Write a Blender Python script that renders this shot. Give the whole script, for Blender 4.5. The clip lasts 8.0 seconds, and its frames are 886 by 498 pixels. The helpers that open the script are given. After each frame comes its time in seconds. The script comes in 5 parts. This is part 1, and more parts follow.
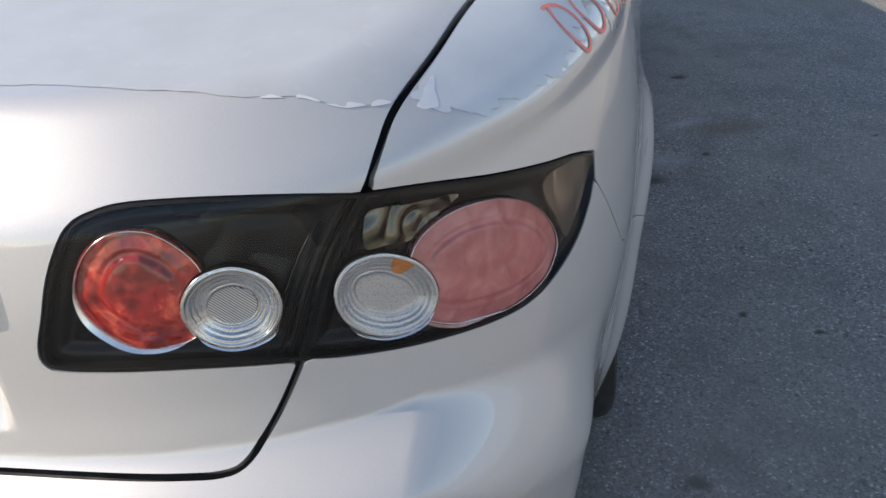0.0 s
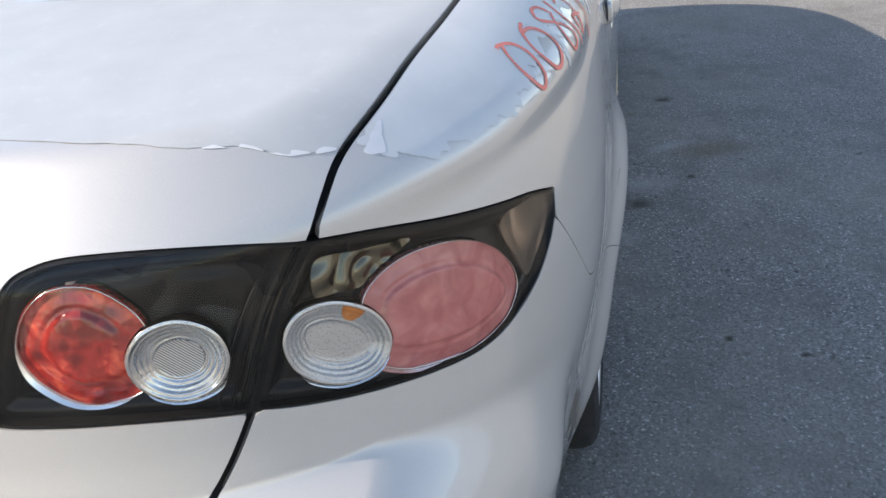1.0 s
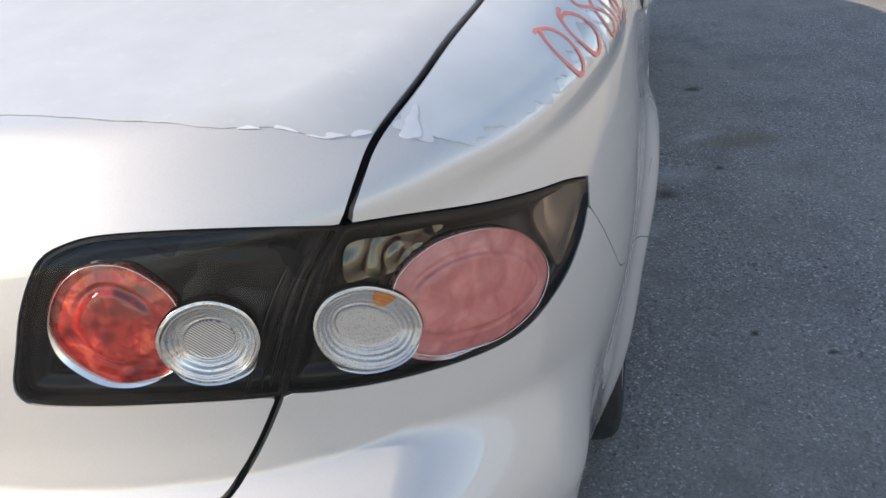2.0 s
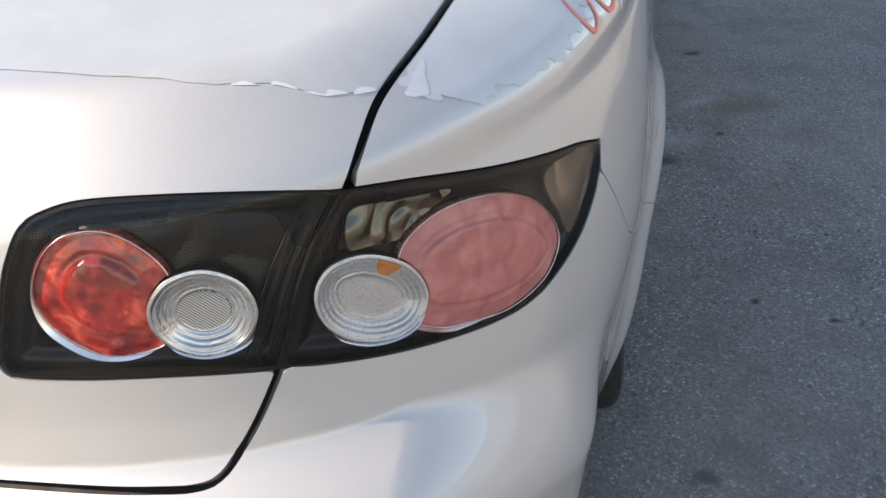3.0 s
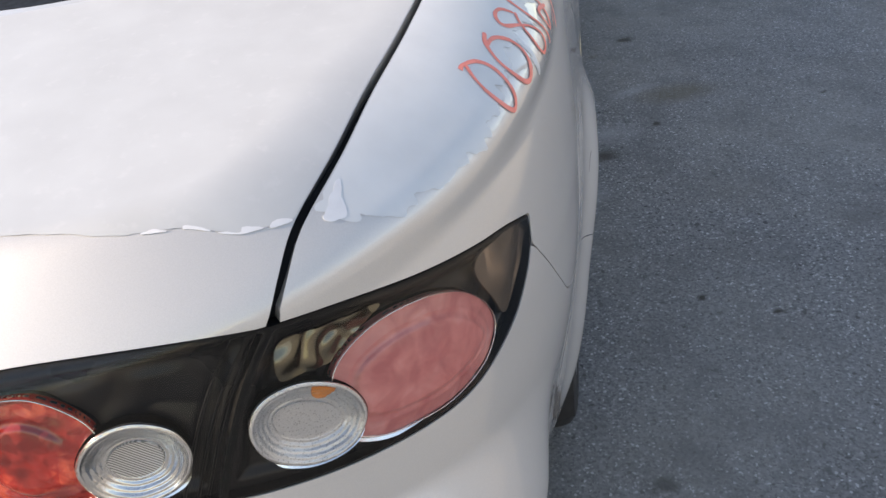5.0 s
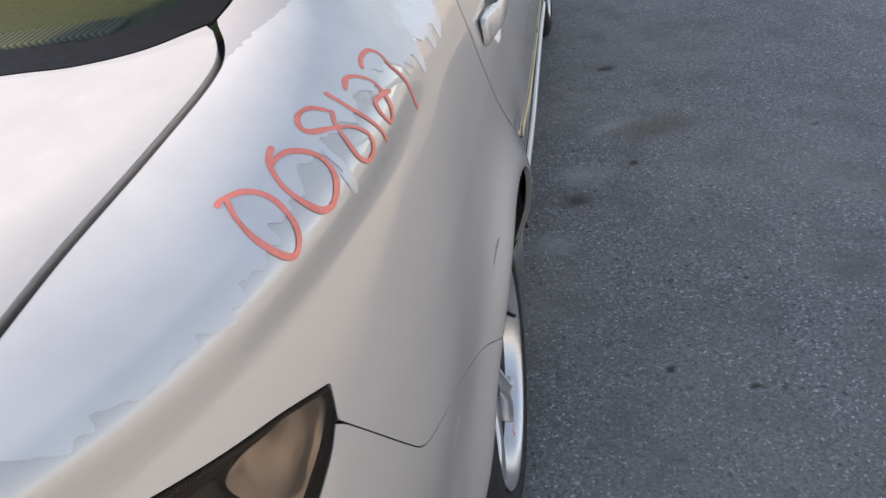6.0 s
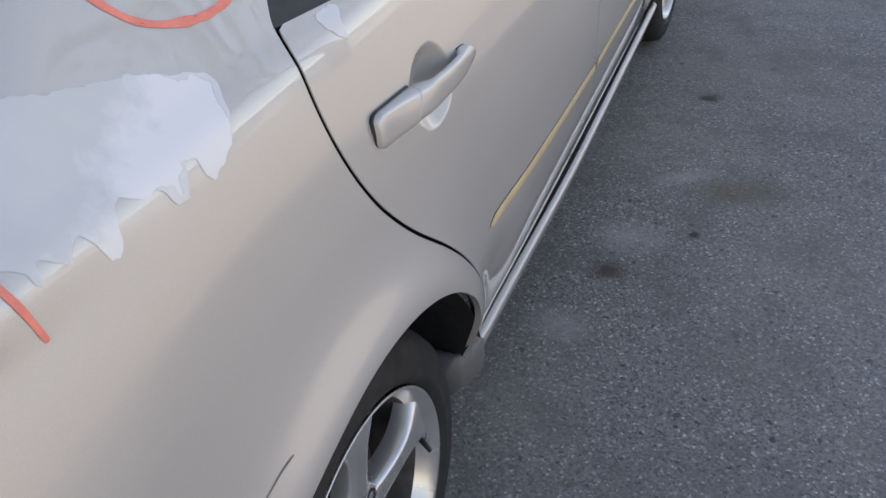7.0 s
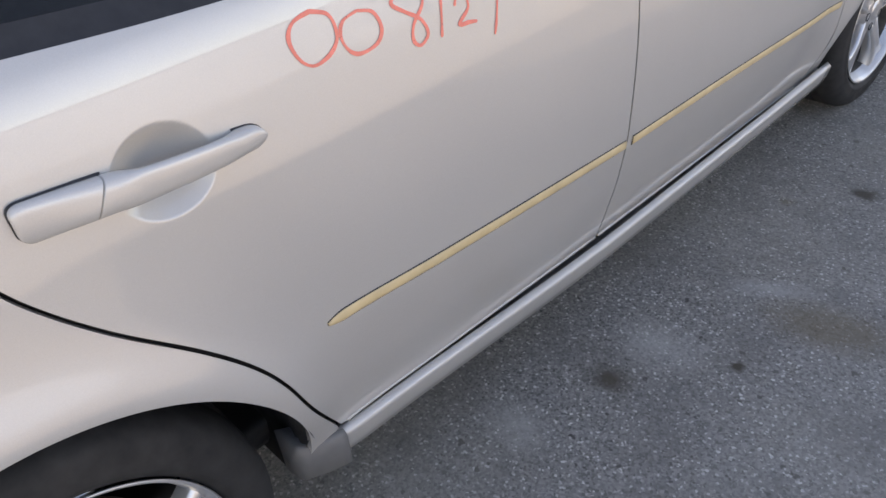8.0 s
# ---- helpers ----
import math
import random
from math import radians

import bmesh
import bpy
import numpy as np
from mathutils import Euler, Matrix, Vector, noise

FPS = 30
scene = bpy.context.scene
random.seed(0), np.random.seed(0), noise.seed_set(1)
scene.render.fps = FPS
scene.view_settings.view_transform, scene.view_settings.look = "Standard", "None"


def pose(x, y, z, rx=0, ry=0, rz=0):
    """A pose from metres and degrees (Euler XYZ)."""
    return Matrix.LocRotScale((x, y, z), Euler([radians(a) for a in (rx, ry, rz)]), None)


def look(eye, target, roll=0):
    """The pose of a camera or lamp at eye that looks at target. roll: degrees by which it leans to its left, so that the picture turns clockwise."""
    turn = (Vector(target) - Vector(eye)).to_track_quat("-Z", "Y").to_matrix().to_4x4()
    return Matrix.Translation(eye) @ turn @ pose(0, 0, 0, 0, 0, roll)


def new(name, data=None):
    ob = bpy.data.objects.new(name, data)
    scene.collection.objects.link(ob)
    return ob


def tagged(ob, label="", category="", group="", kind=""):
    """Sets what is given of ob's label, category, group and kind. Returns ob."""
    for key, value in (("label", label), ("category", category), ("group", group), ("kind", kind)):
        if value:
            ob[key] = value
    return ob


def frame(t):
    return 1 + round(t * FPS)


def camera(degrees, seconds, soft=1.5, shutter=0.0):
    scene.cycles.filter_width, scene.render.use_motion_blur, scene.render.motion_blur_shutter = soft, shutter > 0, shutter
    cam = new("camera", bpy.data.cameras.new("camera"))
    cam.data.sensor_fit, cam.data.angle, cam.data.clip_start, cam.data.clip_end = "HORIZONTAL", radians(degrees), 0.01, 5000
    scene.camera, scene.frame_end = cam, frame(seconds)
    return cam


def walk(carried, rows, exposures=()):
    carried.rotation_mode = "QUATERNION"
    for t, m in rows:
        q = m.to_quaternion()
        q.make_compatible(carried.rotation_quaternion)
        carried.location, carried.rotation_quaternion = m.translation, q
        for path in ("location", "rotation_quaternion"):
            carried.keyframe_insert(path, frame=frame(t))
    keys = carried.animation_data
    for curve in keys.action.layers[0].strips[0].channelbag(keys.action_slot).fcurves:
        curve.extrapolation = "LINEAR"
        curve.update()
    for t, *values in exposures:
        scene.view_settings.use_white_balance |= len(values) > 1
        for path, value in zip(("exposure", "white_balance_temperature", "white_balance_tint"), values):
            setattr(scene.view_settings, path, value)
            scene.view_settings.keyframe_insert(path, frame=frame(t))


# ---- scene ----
cam = camera(60.0, 8.0)
PATH = [
    (0, (0.844, -1.484, 1.33), (0.39, 0.153, 0.274), -6.7),
    (0.5, (0.869, -1.462, 1.321), (0.434, 0.177, 0.26), -7.9),
    (1, (0.885, -1.458, 1.338), (0.433, 0.211, 0.333), -7.9),
    (1.2, (0.885, -1.457, 1.338), (0.426, 0.201, 0.317), -7.9),
    (2.3, (0.861, -1.444, 1.333), (0.354, 0.186, 0.291), -7.3),
    (2.5, (0.855, -1.428, 1.321), (0.362, 0.175, 0.232), -7.8),
    (3, (0.847, -1.423, 1.317), (0.37, 0.173, 0.209), -7.0),
    (3.5, (0.851, -1.443, 1.339), (0.375, 0.181, 0.272), -6.8),
    (4, (0.908, -1.493, 1.38), (0.343, 0.152, 0.393), -8.9),
    (4.2, (0.934, -1.476, 1.387), (0.388, 0.129, 0.326), -9.4),
    (5.3, (0.855, -1.287, 1.407), (0.577, 0.302, 0.225), -10.0),
    (5.5, (0.872, -1.241, 1.398), (0.636, 0.347, 0.206), -10.0),
    (6, (1.041, -1.081, 1.368), (0.62, 0.515, 0.239), -12.2),
    (6.5, (1.194, -0.865, 1.372), (0.531, 0.622, 0.21), -11.0),
    (7, (1.271, -0.528, 1.356), (0.557, 0.887, 0.136), -7.1),
    (7.5, (1.441, -0.227, 1.333), (0.507, 1.09, 0.153), -8.1),
    (8, (1.623, 0.053, 1.334), (0.417, 1.08, 0.112), -6.6),
]
# the clip's camera opens up as it goes
EXPOSURES = [(0.0, 0.66, 7100, 16), (0.5, 0.92, 7050, 15), (1.0, 1.05, 7150, 15), (2.5, 1.06, 7600, 17), (4.2, 1.06, 7750, 18), (5.5, 1.2, 8150, 19), (6.5, 1.3, 8600, 22), (7.0, 1.32, 8350, 22), (7.5, 1.36, 8350, 23), (8.0, 1.6, 8500, 24)]
walk(cam, [(t, look(eye, target, roll)) for t, eye, target, roll in PATH], EXPOSURES)


# ---- light: a clear afternoon, the sun low behind the car's left ----
SUN = Vector((-1.47, -0.62, 1.0)).normalized()
world = bpy.data.worlds.new("sky")
scene.world = world
world.use_nodes = True
sky = world.node_tree.nodes.new("ShaderNodeTexSky")
sky.sky_type, sky.sun_disc = "NISHITA", False
sky.sun_elevation, sky.sun_rotation = math.asin(SUN.z), math.atan2(SUN.x, SUN.y)
sky.air_density, sky.dust_density, sky.ozone_density = 1.0, 0.1, 0.4
world.node_tree.links.new(sky.outputs[0], world.node_tree.nodes["Background"].inputs[0])
world.node_tree.nodes["Background"].inputs[1].default_value = 0.15
sun = new("sun", bpy.data.lights.new("sun", "SUN"))
sun.data.energy, sun.data.angle, sun.data.color = 3.5, radians(0.53), (1.0, 0.945, 0.86)
sun.matrix_world = look(SUN * 30, (0, 0, 0))


# ---- materials ----
def material(name, base=(0.5, 0.5, 0.5), rough=0.5, metal=0.0, coat=0.0, coat_rough=0.03, spec=0.5):
    m = bpy.data.materials.new(name)
    m.use_nodes = True
    p = m.node_tree.nodes["Principled BSDF"]
    p.inputs["Base Color"].default_value = (*base, 1)
    p.inputs["Roughness"].default_value, p.inputs["Metallic"].default_value = rough, metal
    p.inputs["Coat Weight"].default_value, p.inputs["Coat Roughness"].default_value = coat, coat_rough
    p.inputs["Specular IOR Level"].default_value = spec
    return m, m.node_tree, p


def node(tree, kind, inputs=(), **settings):
    n = tree.nodes.new(kind)
    for key, value in settings.items():
        setattr(n, key, value)
    for key, value in dict(inputs).items():
        if isinstance(value, bpy.types.NodeSocket):
            tree.links.new(value, n.inputs[key])
        else:
            n.inputs[key].default_value = value
    return n


def where(tree):
    return node(tree, "ShaderNodeTexCoord").outputs["Object"]


def noise_of(tree, scale, detail=4.0, rough=0.55, vector=None, warp=0.0):
    return node(tree, "ShaderNodeTexNoise", {"Vector": vector or where(tree), "Scale": scale, "Detail": detail, "Roughness": rough, "Distortion": warp}).outputs["Fac"]


def ramp(tree, fac, *stops):
    r = node(tree, "ShaderNodeValToRGB", {"Fac": fac})
    while len(r.color_ramp.elements) < len(stops):
        r.color_ramp.elements.new(0.5)
    for el, (at, col) in zip(r.color_ramp.elements, stops):
        el.position = at
        el.color = (*col, 1) if isinstance(col, tuple) else (col, col, col, 1)
    return r.outputs["Color"]


def mix(tree, fac, a, b, how="MIX"):
    m = node(tree, "ShaderNodeMix", data_type="RGBA", blend_type=how)
    for socket, value in ((m.inputs[0], fac), (m.inputs[6], a), (m.inputs[7], b)):
        if isinstance(value, bpy.types.NodeSocket):
            tree.links.new(value, socket)
        elif isinstance(value, tuple):
            socket.default_value = (*value, 1)
        else:
            socket.default_value = value
    return m.outputs[2]


def bump(tree, p, height, strength=0.3, distance=0.002):
    tree.links.new(node(tree, "ShaderNodeBump", {"Height": height, "Strength": strength, "Distance": distance}).outputs[0], p.inputs["Normal"])


def paint():
    """Silver-beige metallic paint under a worn clear coat, with dust."""
    m, t, p = material("silver_paint", (0.68, 0.665, 0.64), 0.40, 0.34, 1.0, 0.05)
    p.inputs["Coat IOR"].default_value = 1.72
    dust = noise_of(t, 2.3, 6)
    fine = noise_of(t, 1100, 2)
    base = ramp(t, fine, (0.3, (0.50, 0.487, 0.465)), (0.7, (0.56, 0.545, 0.52)))
    t.links.new(mix(t, ramp(t, dust, (0.45, 0.0), (0.8, 0.22)), base, (0.60, 0.57, 0.52)), p.inputs["Base Color"])
    t.links.new(ramp(t, noise_of(t, 5, 5), (0.3, 0.44), (0.75, 0.54)), p.inputs["Roughness"])
    t.links.new(ramp(t, noise_of(t, 9, 5), (0.35, 0.010), (0.8, 0.035)), p.inputs["Coat Roughness"])
    return m


def peeled(name, tone, residue=False):
    """Base coat where the clear coat has flaked away: paler and duller than the paint."""
    m, t, p = material(name, (tone, tone, tone), 0.5, 0.12, 0.12, 0.3)
    base = ramp(t, noise_of(t, 14, 5), (0.3, (tone * 0.925, tone * 0.95, tone * 0.95)), (0.7, (tone * 1.02, tone * 1.05, tone * 1.05)))
    t.links.new(mix(t, ramp(t, noise_of(t, 60, 4, 0.6), (0.58, 0.0), (0.74, 0.35)), base, (tone * 1.2, tone * 1.2, tone * 1.2)), p.inputs["Base Color"])
    if residue:
        at = node(t, "ShaderNodeSeparateXYZ", {0: where(t)})
        low = node(t, "ShaderNodeMath", {0: at.outputs[2], 1: -2.2, 2: 2.332}, operation="MULTIPLY_ADD").outputs[0]
        reach = node(t, "ShaderNodeMath", {0: at.outputs[1], 1: low}, operation="ADD").outputs[0]
        reach = node(t, "ShaderNodeMath", {0: noise_of(t, 24, 6, 0.65), 1: 0.24, 2: reach}, operation="MULTIPLY_ADD").outputs[0]
        reach = node(t, "ShaderNodeMath", {0: reach, 1: 0.5}, operation="ADD").outputs[0]
        t.links.new(mix(t, ramp(t, reach, (0.40, 0.0), (0.47, 0.85)), base, (0.78, 0.785, 0.80)), p.inputs["Base Color"])
    return m


def plain(name, base, rough=0.5, metal=0.0, coat=0.0, grain=60.0, change=0.25, relief=0.1):
    m, t, p = material(name, base, rough, metal, coat)
    n = noise_of(t, grain, 5)
    dark = tuple(c * (1 - change) for c in base)
    light = tuple(min(1.0, c * (1 + change)) for c in base)
    t.links.new(ramp(t, n, (0.3, dark), (0.7, light)), p.inputs["Base Color"])
    t.links.new(ramp(t, noise_of(t, grain * 0.3, 4), (0.3, max(0.02, rough * 0.8)), (0.7, min(1.0, rough * 1.2))), p.inputs["Roughness"])
    if relief:
        bump(t, p, n, relief, 0.001)
    return m


def clear(name, tint, ior=1.45, rough=0.02, haze=0.0):
    """A thin clear sheet: what lies behind it, tinted, under a gloss."""
    m = bpy.data.materials.new(name)
    m.use_nodes = True
    t = m.node_tree
    t.nodes.remove(t.nodes["Principled BSDF"])
    see = node(t, "ShaderNodeBsdfTransparent", {"Color": (*tint, 1)})
    gloss = node(t, "ShaderNodeBsdfGlossy", {"Color": (1, 1, 1, 1), "Roughness": rough})
    both = node(t, "ShaderNodeMixShader", {0: node(t, "ShaderNodeFresnel", {"IOR": ior}).outputs[0], 1: see.outputs[0], 2: gloss.outputs[0]})
    if haze:
        dust = node(t, "ShaderNodeBsdfDiffuse", {"Color": (0.6, 0.6, 0.6, 1)})
        both = node(t, "ShaderNodeMixShader", {0: ramp(t, noise_of(t, 30, 5), (0.3, haze * 0.4), (0.75, haze * 1.6)), 1: both.outputs[0], 2: dust.outputs[0]})
    t.links.new(both.outputs[0], t.nodes["Material Output"].inputs[0])
    return m


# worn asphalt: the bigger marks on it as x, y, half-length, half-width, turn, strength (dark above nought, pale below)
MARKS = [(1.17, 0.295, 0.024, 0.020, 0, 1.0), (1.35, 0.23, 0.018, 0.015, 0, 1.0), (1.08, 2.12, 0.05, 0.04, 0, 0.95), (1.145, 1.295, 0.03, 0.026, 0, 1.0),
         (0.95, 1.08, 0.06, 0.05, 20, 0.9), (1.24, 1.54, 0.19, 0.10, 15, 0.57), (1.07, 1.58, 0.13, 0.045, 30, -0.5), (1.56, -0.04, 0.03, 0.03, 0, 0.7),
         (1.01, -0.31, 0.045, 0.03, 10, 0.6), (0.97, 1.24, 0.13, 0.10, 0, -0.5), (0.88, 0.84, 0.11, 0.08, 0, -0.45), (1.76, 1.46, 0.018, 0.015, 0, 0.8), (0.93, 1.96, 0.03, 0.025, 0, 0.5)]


def asphalt():
    m, t, p = material("worn_asphalt", (0.2, 0.2, 0.2), 0.85)
    at = where(t)
    cells = node(t, "ShaderNodeTexVoronoi", {"Vector": at, "Scale": 190.0})
    grey = node(t, "ShaderNodeSeparateColor", {0: cells.outputs["Color"]}).outputs[0]
    base = ramp(t, grey, (0.0, (0.10, 0.098, 0.094)), (0.2, (0.175, 0.171, 0.163)), (0.6, (0.225, 0.219, 0.208)), (0.92, (0.28, 0.272, 0.257)), (1.0, (0.60, 0.58, 0.55)))
    base = mix(t, ramp(t, noise_of(t, 95, 4), (0.50, 0.0), (0.70, 0.75)), base, (0.085, 0.083, 0.08))
    base = mix(t, ramp(t, noise_of(t, 60, 3, 0.5, at, 0.4), (0.60, 0.0), (0.70, 0.65)), base, (0.30, 0.29, 0.268))
    base = mix(t, ramp(t, noise_of(t, 42, 2, 0.5), (0.66, 0.0), (0.70, 0.85)), base, (0.045, 0.042, 0.038))
    base = mix(t, ramp(t, noise_of(t, 1.3, 6), (0.40, 0.0), (0.7, 0.5)), base, (0.30, 0.28, 0.245))
    base = mix(t, ramp(t, noise_of(t, 5, 6), (0.48, 0.0), (0.75, 0.6)), base, (0.12, 0.115, 0.108))
    base = mix(t, ramp(t, noise_of(t, 0.9, 5, 0.6, at, 0.8), (0.50, 0.0), (0.68, 0.45)), base, (0.17, 0.155, 0.13))
    base = mix(t, ramp(t, noise_of(t, 16, 3, 0.5, at, 0.5), (0.66, 0.0), (0.74, 0.55)), base, (0.10, 0.095, 0.085))
    # asphalt ends near the car's shadow edge; pale dust beyond is painted-in sunlit brightness
    xyz = node(t, "ShaderNodeSeparateXYZ", {0: at})
    across = node(t, "ShaderNodeMath", {0: node(t, "ShaderNodeMath", {0: xyz.outputs[0], 1: 0.9}, operation="SUBTRACT").outputs[0], 1: 1.95}, operation="DIVIDE").outputs[0]
    along = node(t, "ShaderNodeMath", {0: node(t, "ShaderNodeMath", {0: xyz.outputs[1], 1: 0.4}, operation="SUBTRACT").outputs[0], 1: 5.4}, operation="DIVIDE").outputs[0]
    edge = node(t, "ShaderNodeMath", {0: node(t, "ShaderNodeMath", {0: across}, operation="ABSOLUTE").outputs[0], 1: node(t, "ShaderNodeMath", {0: along}, operation="ABSOLUTE").outputs[0]}, operation="MAXIMUM").outputs[0]
    edge = node(t, "ShaderNodeMath", {0: edge, 1: node(t, "ShaderNodeMath", {0: noise_of(t, 3.0, 6), 1: 0.2}, operation="MULTIPLY").outputs[0]}, operation="ADD").outputs[0]
    edge = node(t, "ShaderNodeMath", {0: edge, 1: 0.5}, operation="MULTIPLY").outputs[0]
    base = mix(t, ramp(t, edge, (0.52, 0.0), (0.57, 0.85)), base, (0.47, 0.405, 0.315))
    wobble = node(t, "ShaderNodeVectorMath", {0: at, 1: node(t, "ShaderNodeVectorMath", {0: node(t, "ShaderNodeTexNoise", {"Vector": at, "Scale": 22.0, "Detail": 3.0}).outputs["Color"], "Scale": 0.05}, operation="SCALE").outputs[0]}, operation="ADD").outputs[0]
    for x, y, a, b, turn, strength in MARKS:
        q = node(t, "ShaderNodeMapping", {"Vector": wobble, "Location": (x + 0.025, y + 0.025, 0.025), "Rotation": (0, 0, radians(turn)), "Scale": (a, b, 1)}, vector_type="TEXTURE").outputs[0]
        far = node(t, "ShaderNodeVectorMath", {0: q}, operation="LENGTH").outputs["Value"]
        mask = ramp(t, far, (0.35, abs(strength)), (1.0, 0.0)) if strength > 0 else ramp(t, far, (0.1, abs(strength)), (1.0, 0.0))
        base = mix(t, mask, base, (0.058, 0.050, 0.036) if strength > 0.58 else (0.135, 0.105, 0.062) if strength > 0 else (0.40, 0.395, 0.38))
    t.links.new(base, p.inputs["Base Color"])
    rough = node(t, "ShaderNodeMath", {0: grey, 1: noise_of(t, 420, 3)}, operation="ADD").outputs[0]
    bump(t, p, rough, 0.6, 0.003)
    return m


# the deck gets a darker copy of the peeled paint, against its sunlit brightness
PAINT, PEELED, DECK_PEELED = paint(), peeled("peeled_paint", 0.60, True), peeled("sun_dimmed_deck", 0.47)
DARK = plain("black_inner_metal", (0.012, 0.012, 0.013), 0.7)
BLACK = plain("black_trim", (0.018, 0.018, 0.02), 0.42)
RUBBER = plain("tyre_rubber", (0.017, 0.017, 0.0175), 0.75, grain=35, change=0.35)
ALLOY = plain("silver_alloy", (0.60, 0.60, 0.60), 0.30, 0.75, 0.5, grain=9, change=0.08, relief=0.0)
# a darker alloy for the barrel between the spokes
DULL_ALLOY = plain("dark_alloy", (0.10, 0.095, 0.09), 0.65, 0.3, grain=25, change=0.3)
STEEL = plain("brake_steel", (0.25, 0.22, 0.19), 0.5, 0.8, grain=30)
CHROME = plain("bright_reflector", (0.80, 0.80, 0.80), 0.16, 1.0, grain=40, change=0.06, relief=0.0)
HOUSING = plain("black_lamp_housing", (0.006, 0.006, 0.0065), 0.30, 0.0, 0.0, grain=14, change=0.5, relief=0.0)
LENS = clear("clear_lens", (0.95, 0.95, 0.94), 1.31, 0.02, 0.004)
REAR_GLASS = clear("rear_glass", (0.52, 0.55, 0.44), 1.22, 0.03)
GLASS = clear("tinted_glass", (0.52, 0.53, 0.36), 1.52, 0.0)
CREAM = plain("cream_strip", (0.60, 0.47, 0.27), 0.55, grain=22, change=0.12)
MARKER = plain("red_paint_marker", (0.92, 0.25, 0.19), 0.6, grain=45, change=0.14, relief=0.0)
SHELF = plain("olive_felt", (0.20, 0.215, 0.12), 0.95, grain=120)
CLOTH = plain("fawn_seat_cloth", (0.36, 0.31, 0.22), 0.95, grain=120)
PLASTIC = plain("scuffed_grey_plastic", (0.14, 0.138, 0.135), 0.5, grain=16, change=0.15)


def red_lens(name, deep, pale, bright, rough, size, cut):
    m, t, p = material(name, deep, rough, 0.0, 0.5)
    n = noise_of(t, 38, 3, 0.5, None, 0.6)
    facets = node(t, "ShaderNodeTexVoronoi", {"Vector": where(t), "Scale": size})
    tone = node(t, "ShaderNodeSeparateColor", {0: facets.outputs["Color"]}).outputs[0]
    both = node(t, "ShaderNodeMath", {0: n, 1: node(t, "ShaderNodeMath", {0: tone, 1: 0.30 * cut}, operation="MULTIPLY").outputs[0]}, operation="ADD").outputs[0]
    # facet glints are put into the colour as brighter patches
    t.links.new(ramp(t, both, (0.34 + 0.12 * cut, deep), (0.56 + 0.14 * cut, pale), (0.72 + 0.12 * cut, bright)), p.inputs["Base Color"])
    bump(t, p, facets.outputs["Distance"], 0.35 * cut, 0.003)
    return m


RED = red_lens("red_lens", (0.16, 0.010, 0.009), (0.44, 0.040, 0.032), (0.72, 0.13, 0.075), 0.12, 110.0, 0.45)
# the outer red is painted paler and pinker for the sky it reflects
PALED_RED = red_lens("sky_paled_red_lens", (0.50, 0.15, 0.145), (0.62, 0.22, 0.20), (0.70, 0.30, 0.27), 0.3, 60.0, 0.12)
SMOKED = plain("smoked_reflector", (0.13, 0.125, 0.10), 0.14, 1.0, grain=40, change=0.3, relief=0.0)
TIP = plain("pale_side_reflector", (0.34, 0.26, 0.20), 0.22, 0.75, 0.5, grain=20, relief=0.0)
LEAF = plain("olive_leaves", (0.15, 0.13, 0.05), 0.6, grain=3, change=0.5, relief=0.0)
BARK = plain("grey_brown_bark", (0.13, 0.10, 0.075), 0.9, grain=14, change=0.4, relief=0.6)
AMBER = plain("amber_patch", (0.58, 0.20, 0.05), 0.25)


def ribbed(name, pale, deep, rough, size, dots):
    """Moulded clear plastic over a mirror: fine hatching, or a frost of droplets."""
    m, t, p = material(name, pale, rough, 0.8, 0.4)
    if dots:
        n = node(t, "ShaderNodeTexVoronoi", {"Vector": where(t), "Scale": size}).outputs["Distance"]
        tone = ramp(t, n, (0.12, deep), (0.34, pale))
    else:
        turned = node(t, "ShaderNodeMapping", {"Vector": where(t), "Rotation": (0, radians(42), 0)}).outputs[0]
        n = node(t, "ShaderNodeTexWave", {"Vector": turned, "Scale": size, "Distortion": 0.0}, wave_type="BANDS", bands_direction="X").outputs["Fac"]
        tone = ramp(t, n, (0.25, deep), (0.75, pale))
    t.links.new(tone, p.inputs["Base Color"])
    bump(t, p, n, 0.3, 0.001)
    return m


RINGED = plain("ringed_clear_plastic", (0.62, 0.63, 0.64), 0.20, 0.95, 0.5, grain=60, change=0.12, relief=0.0)
HATCHED = ribbed("hatched_clear_plastic", (0.72, 0.72, 0.72), (0.22, 0.22, 0.22), 0.35, 150.0, False)
FROSTED = ribbed("frosted_clear_plastic", (0.60, 0.60, 0.605), (0.32, 0.32, 0.32), 0.34, 420.0, True)
# grey of the added walls, about as bright as the sky in reflections
PLASTER = plain("pale_grey_plaster", (0.40, 0.42, 0.45), 0.9, grain=3, change=0.15, relief=0.2)
FRIT = plain("black_glass_print", (0.008, 0.008, 0.008), 0.5, grain=300, change=0.3, relief=0.0)
FRIT.node_tree.nodes["Principled BSDF"].inputs["Specular IOR Level"].default_value = 0.15
HOUSING.node_tree.nodes["Principled BSDF"].inputs["Specular IOR Level"].default_value = 0.25
GRILLE = ribbed("ribbed_grey_cloth", (0.46, 0.48, 0.40), (0.18, 0.19, 0.15), 0.9, 40.0, False)
GRILLE.node_tree.nodes["Principled BSDF"].inputs["Metallic"].default_value = 0.0

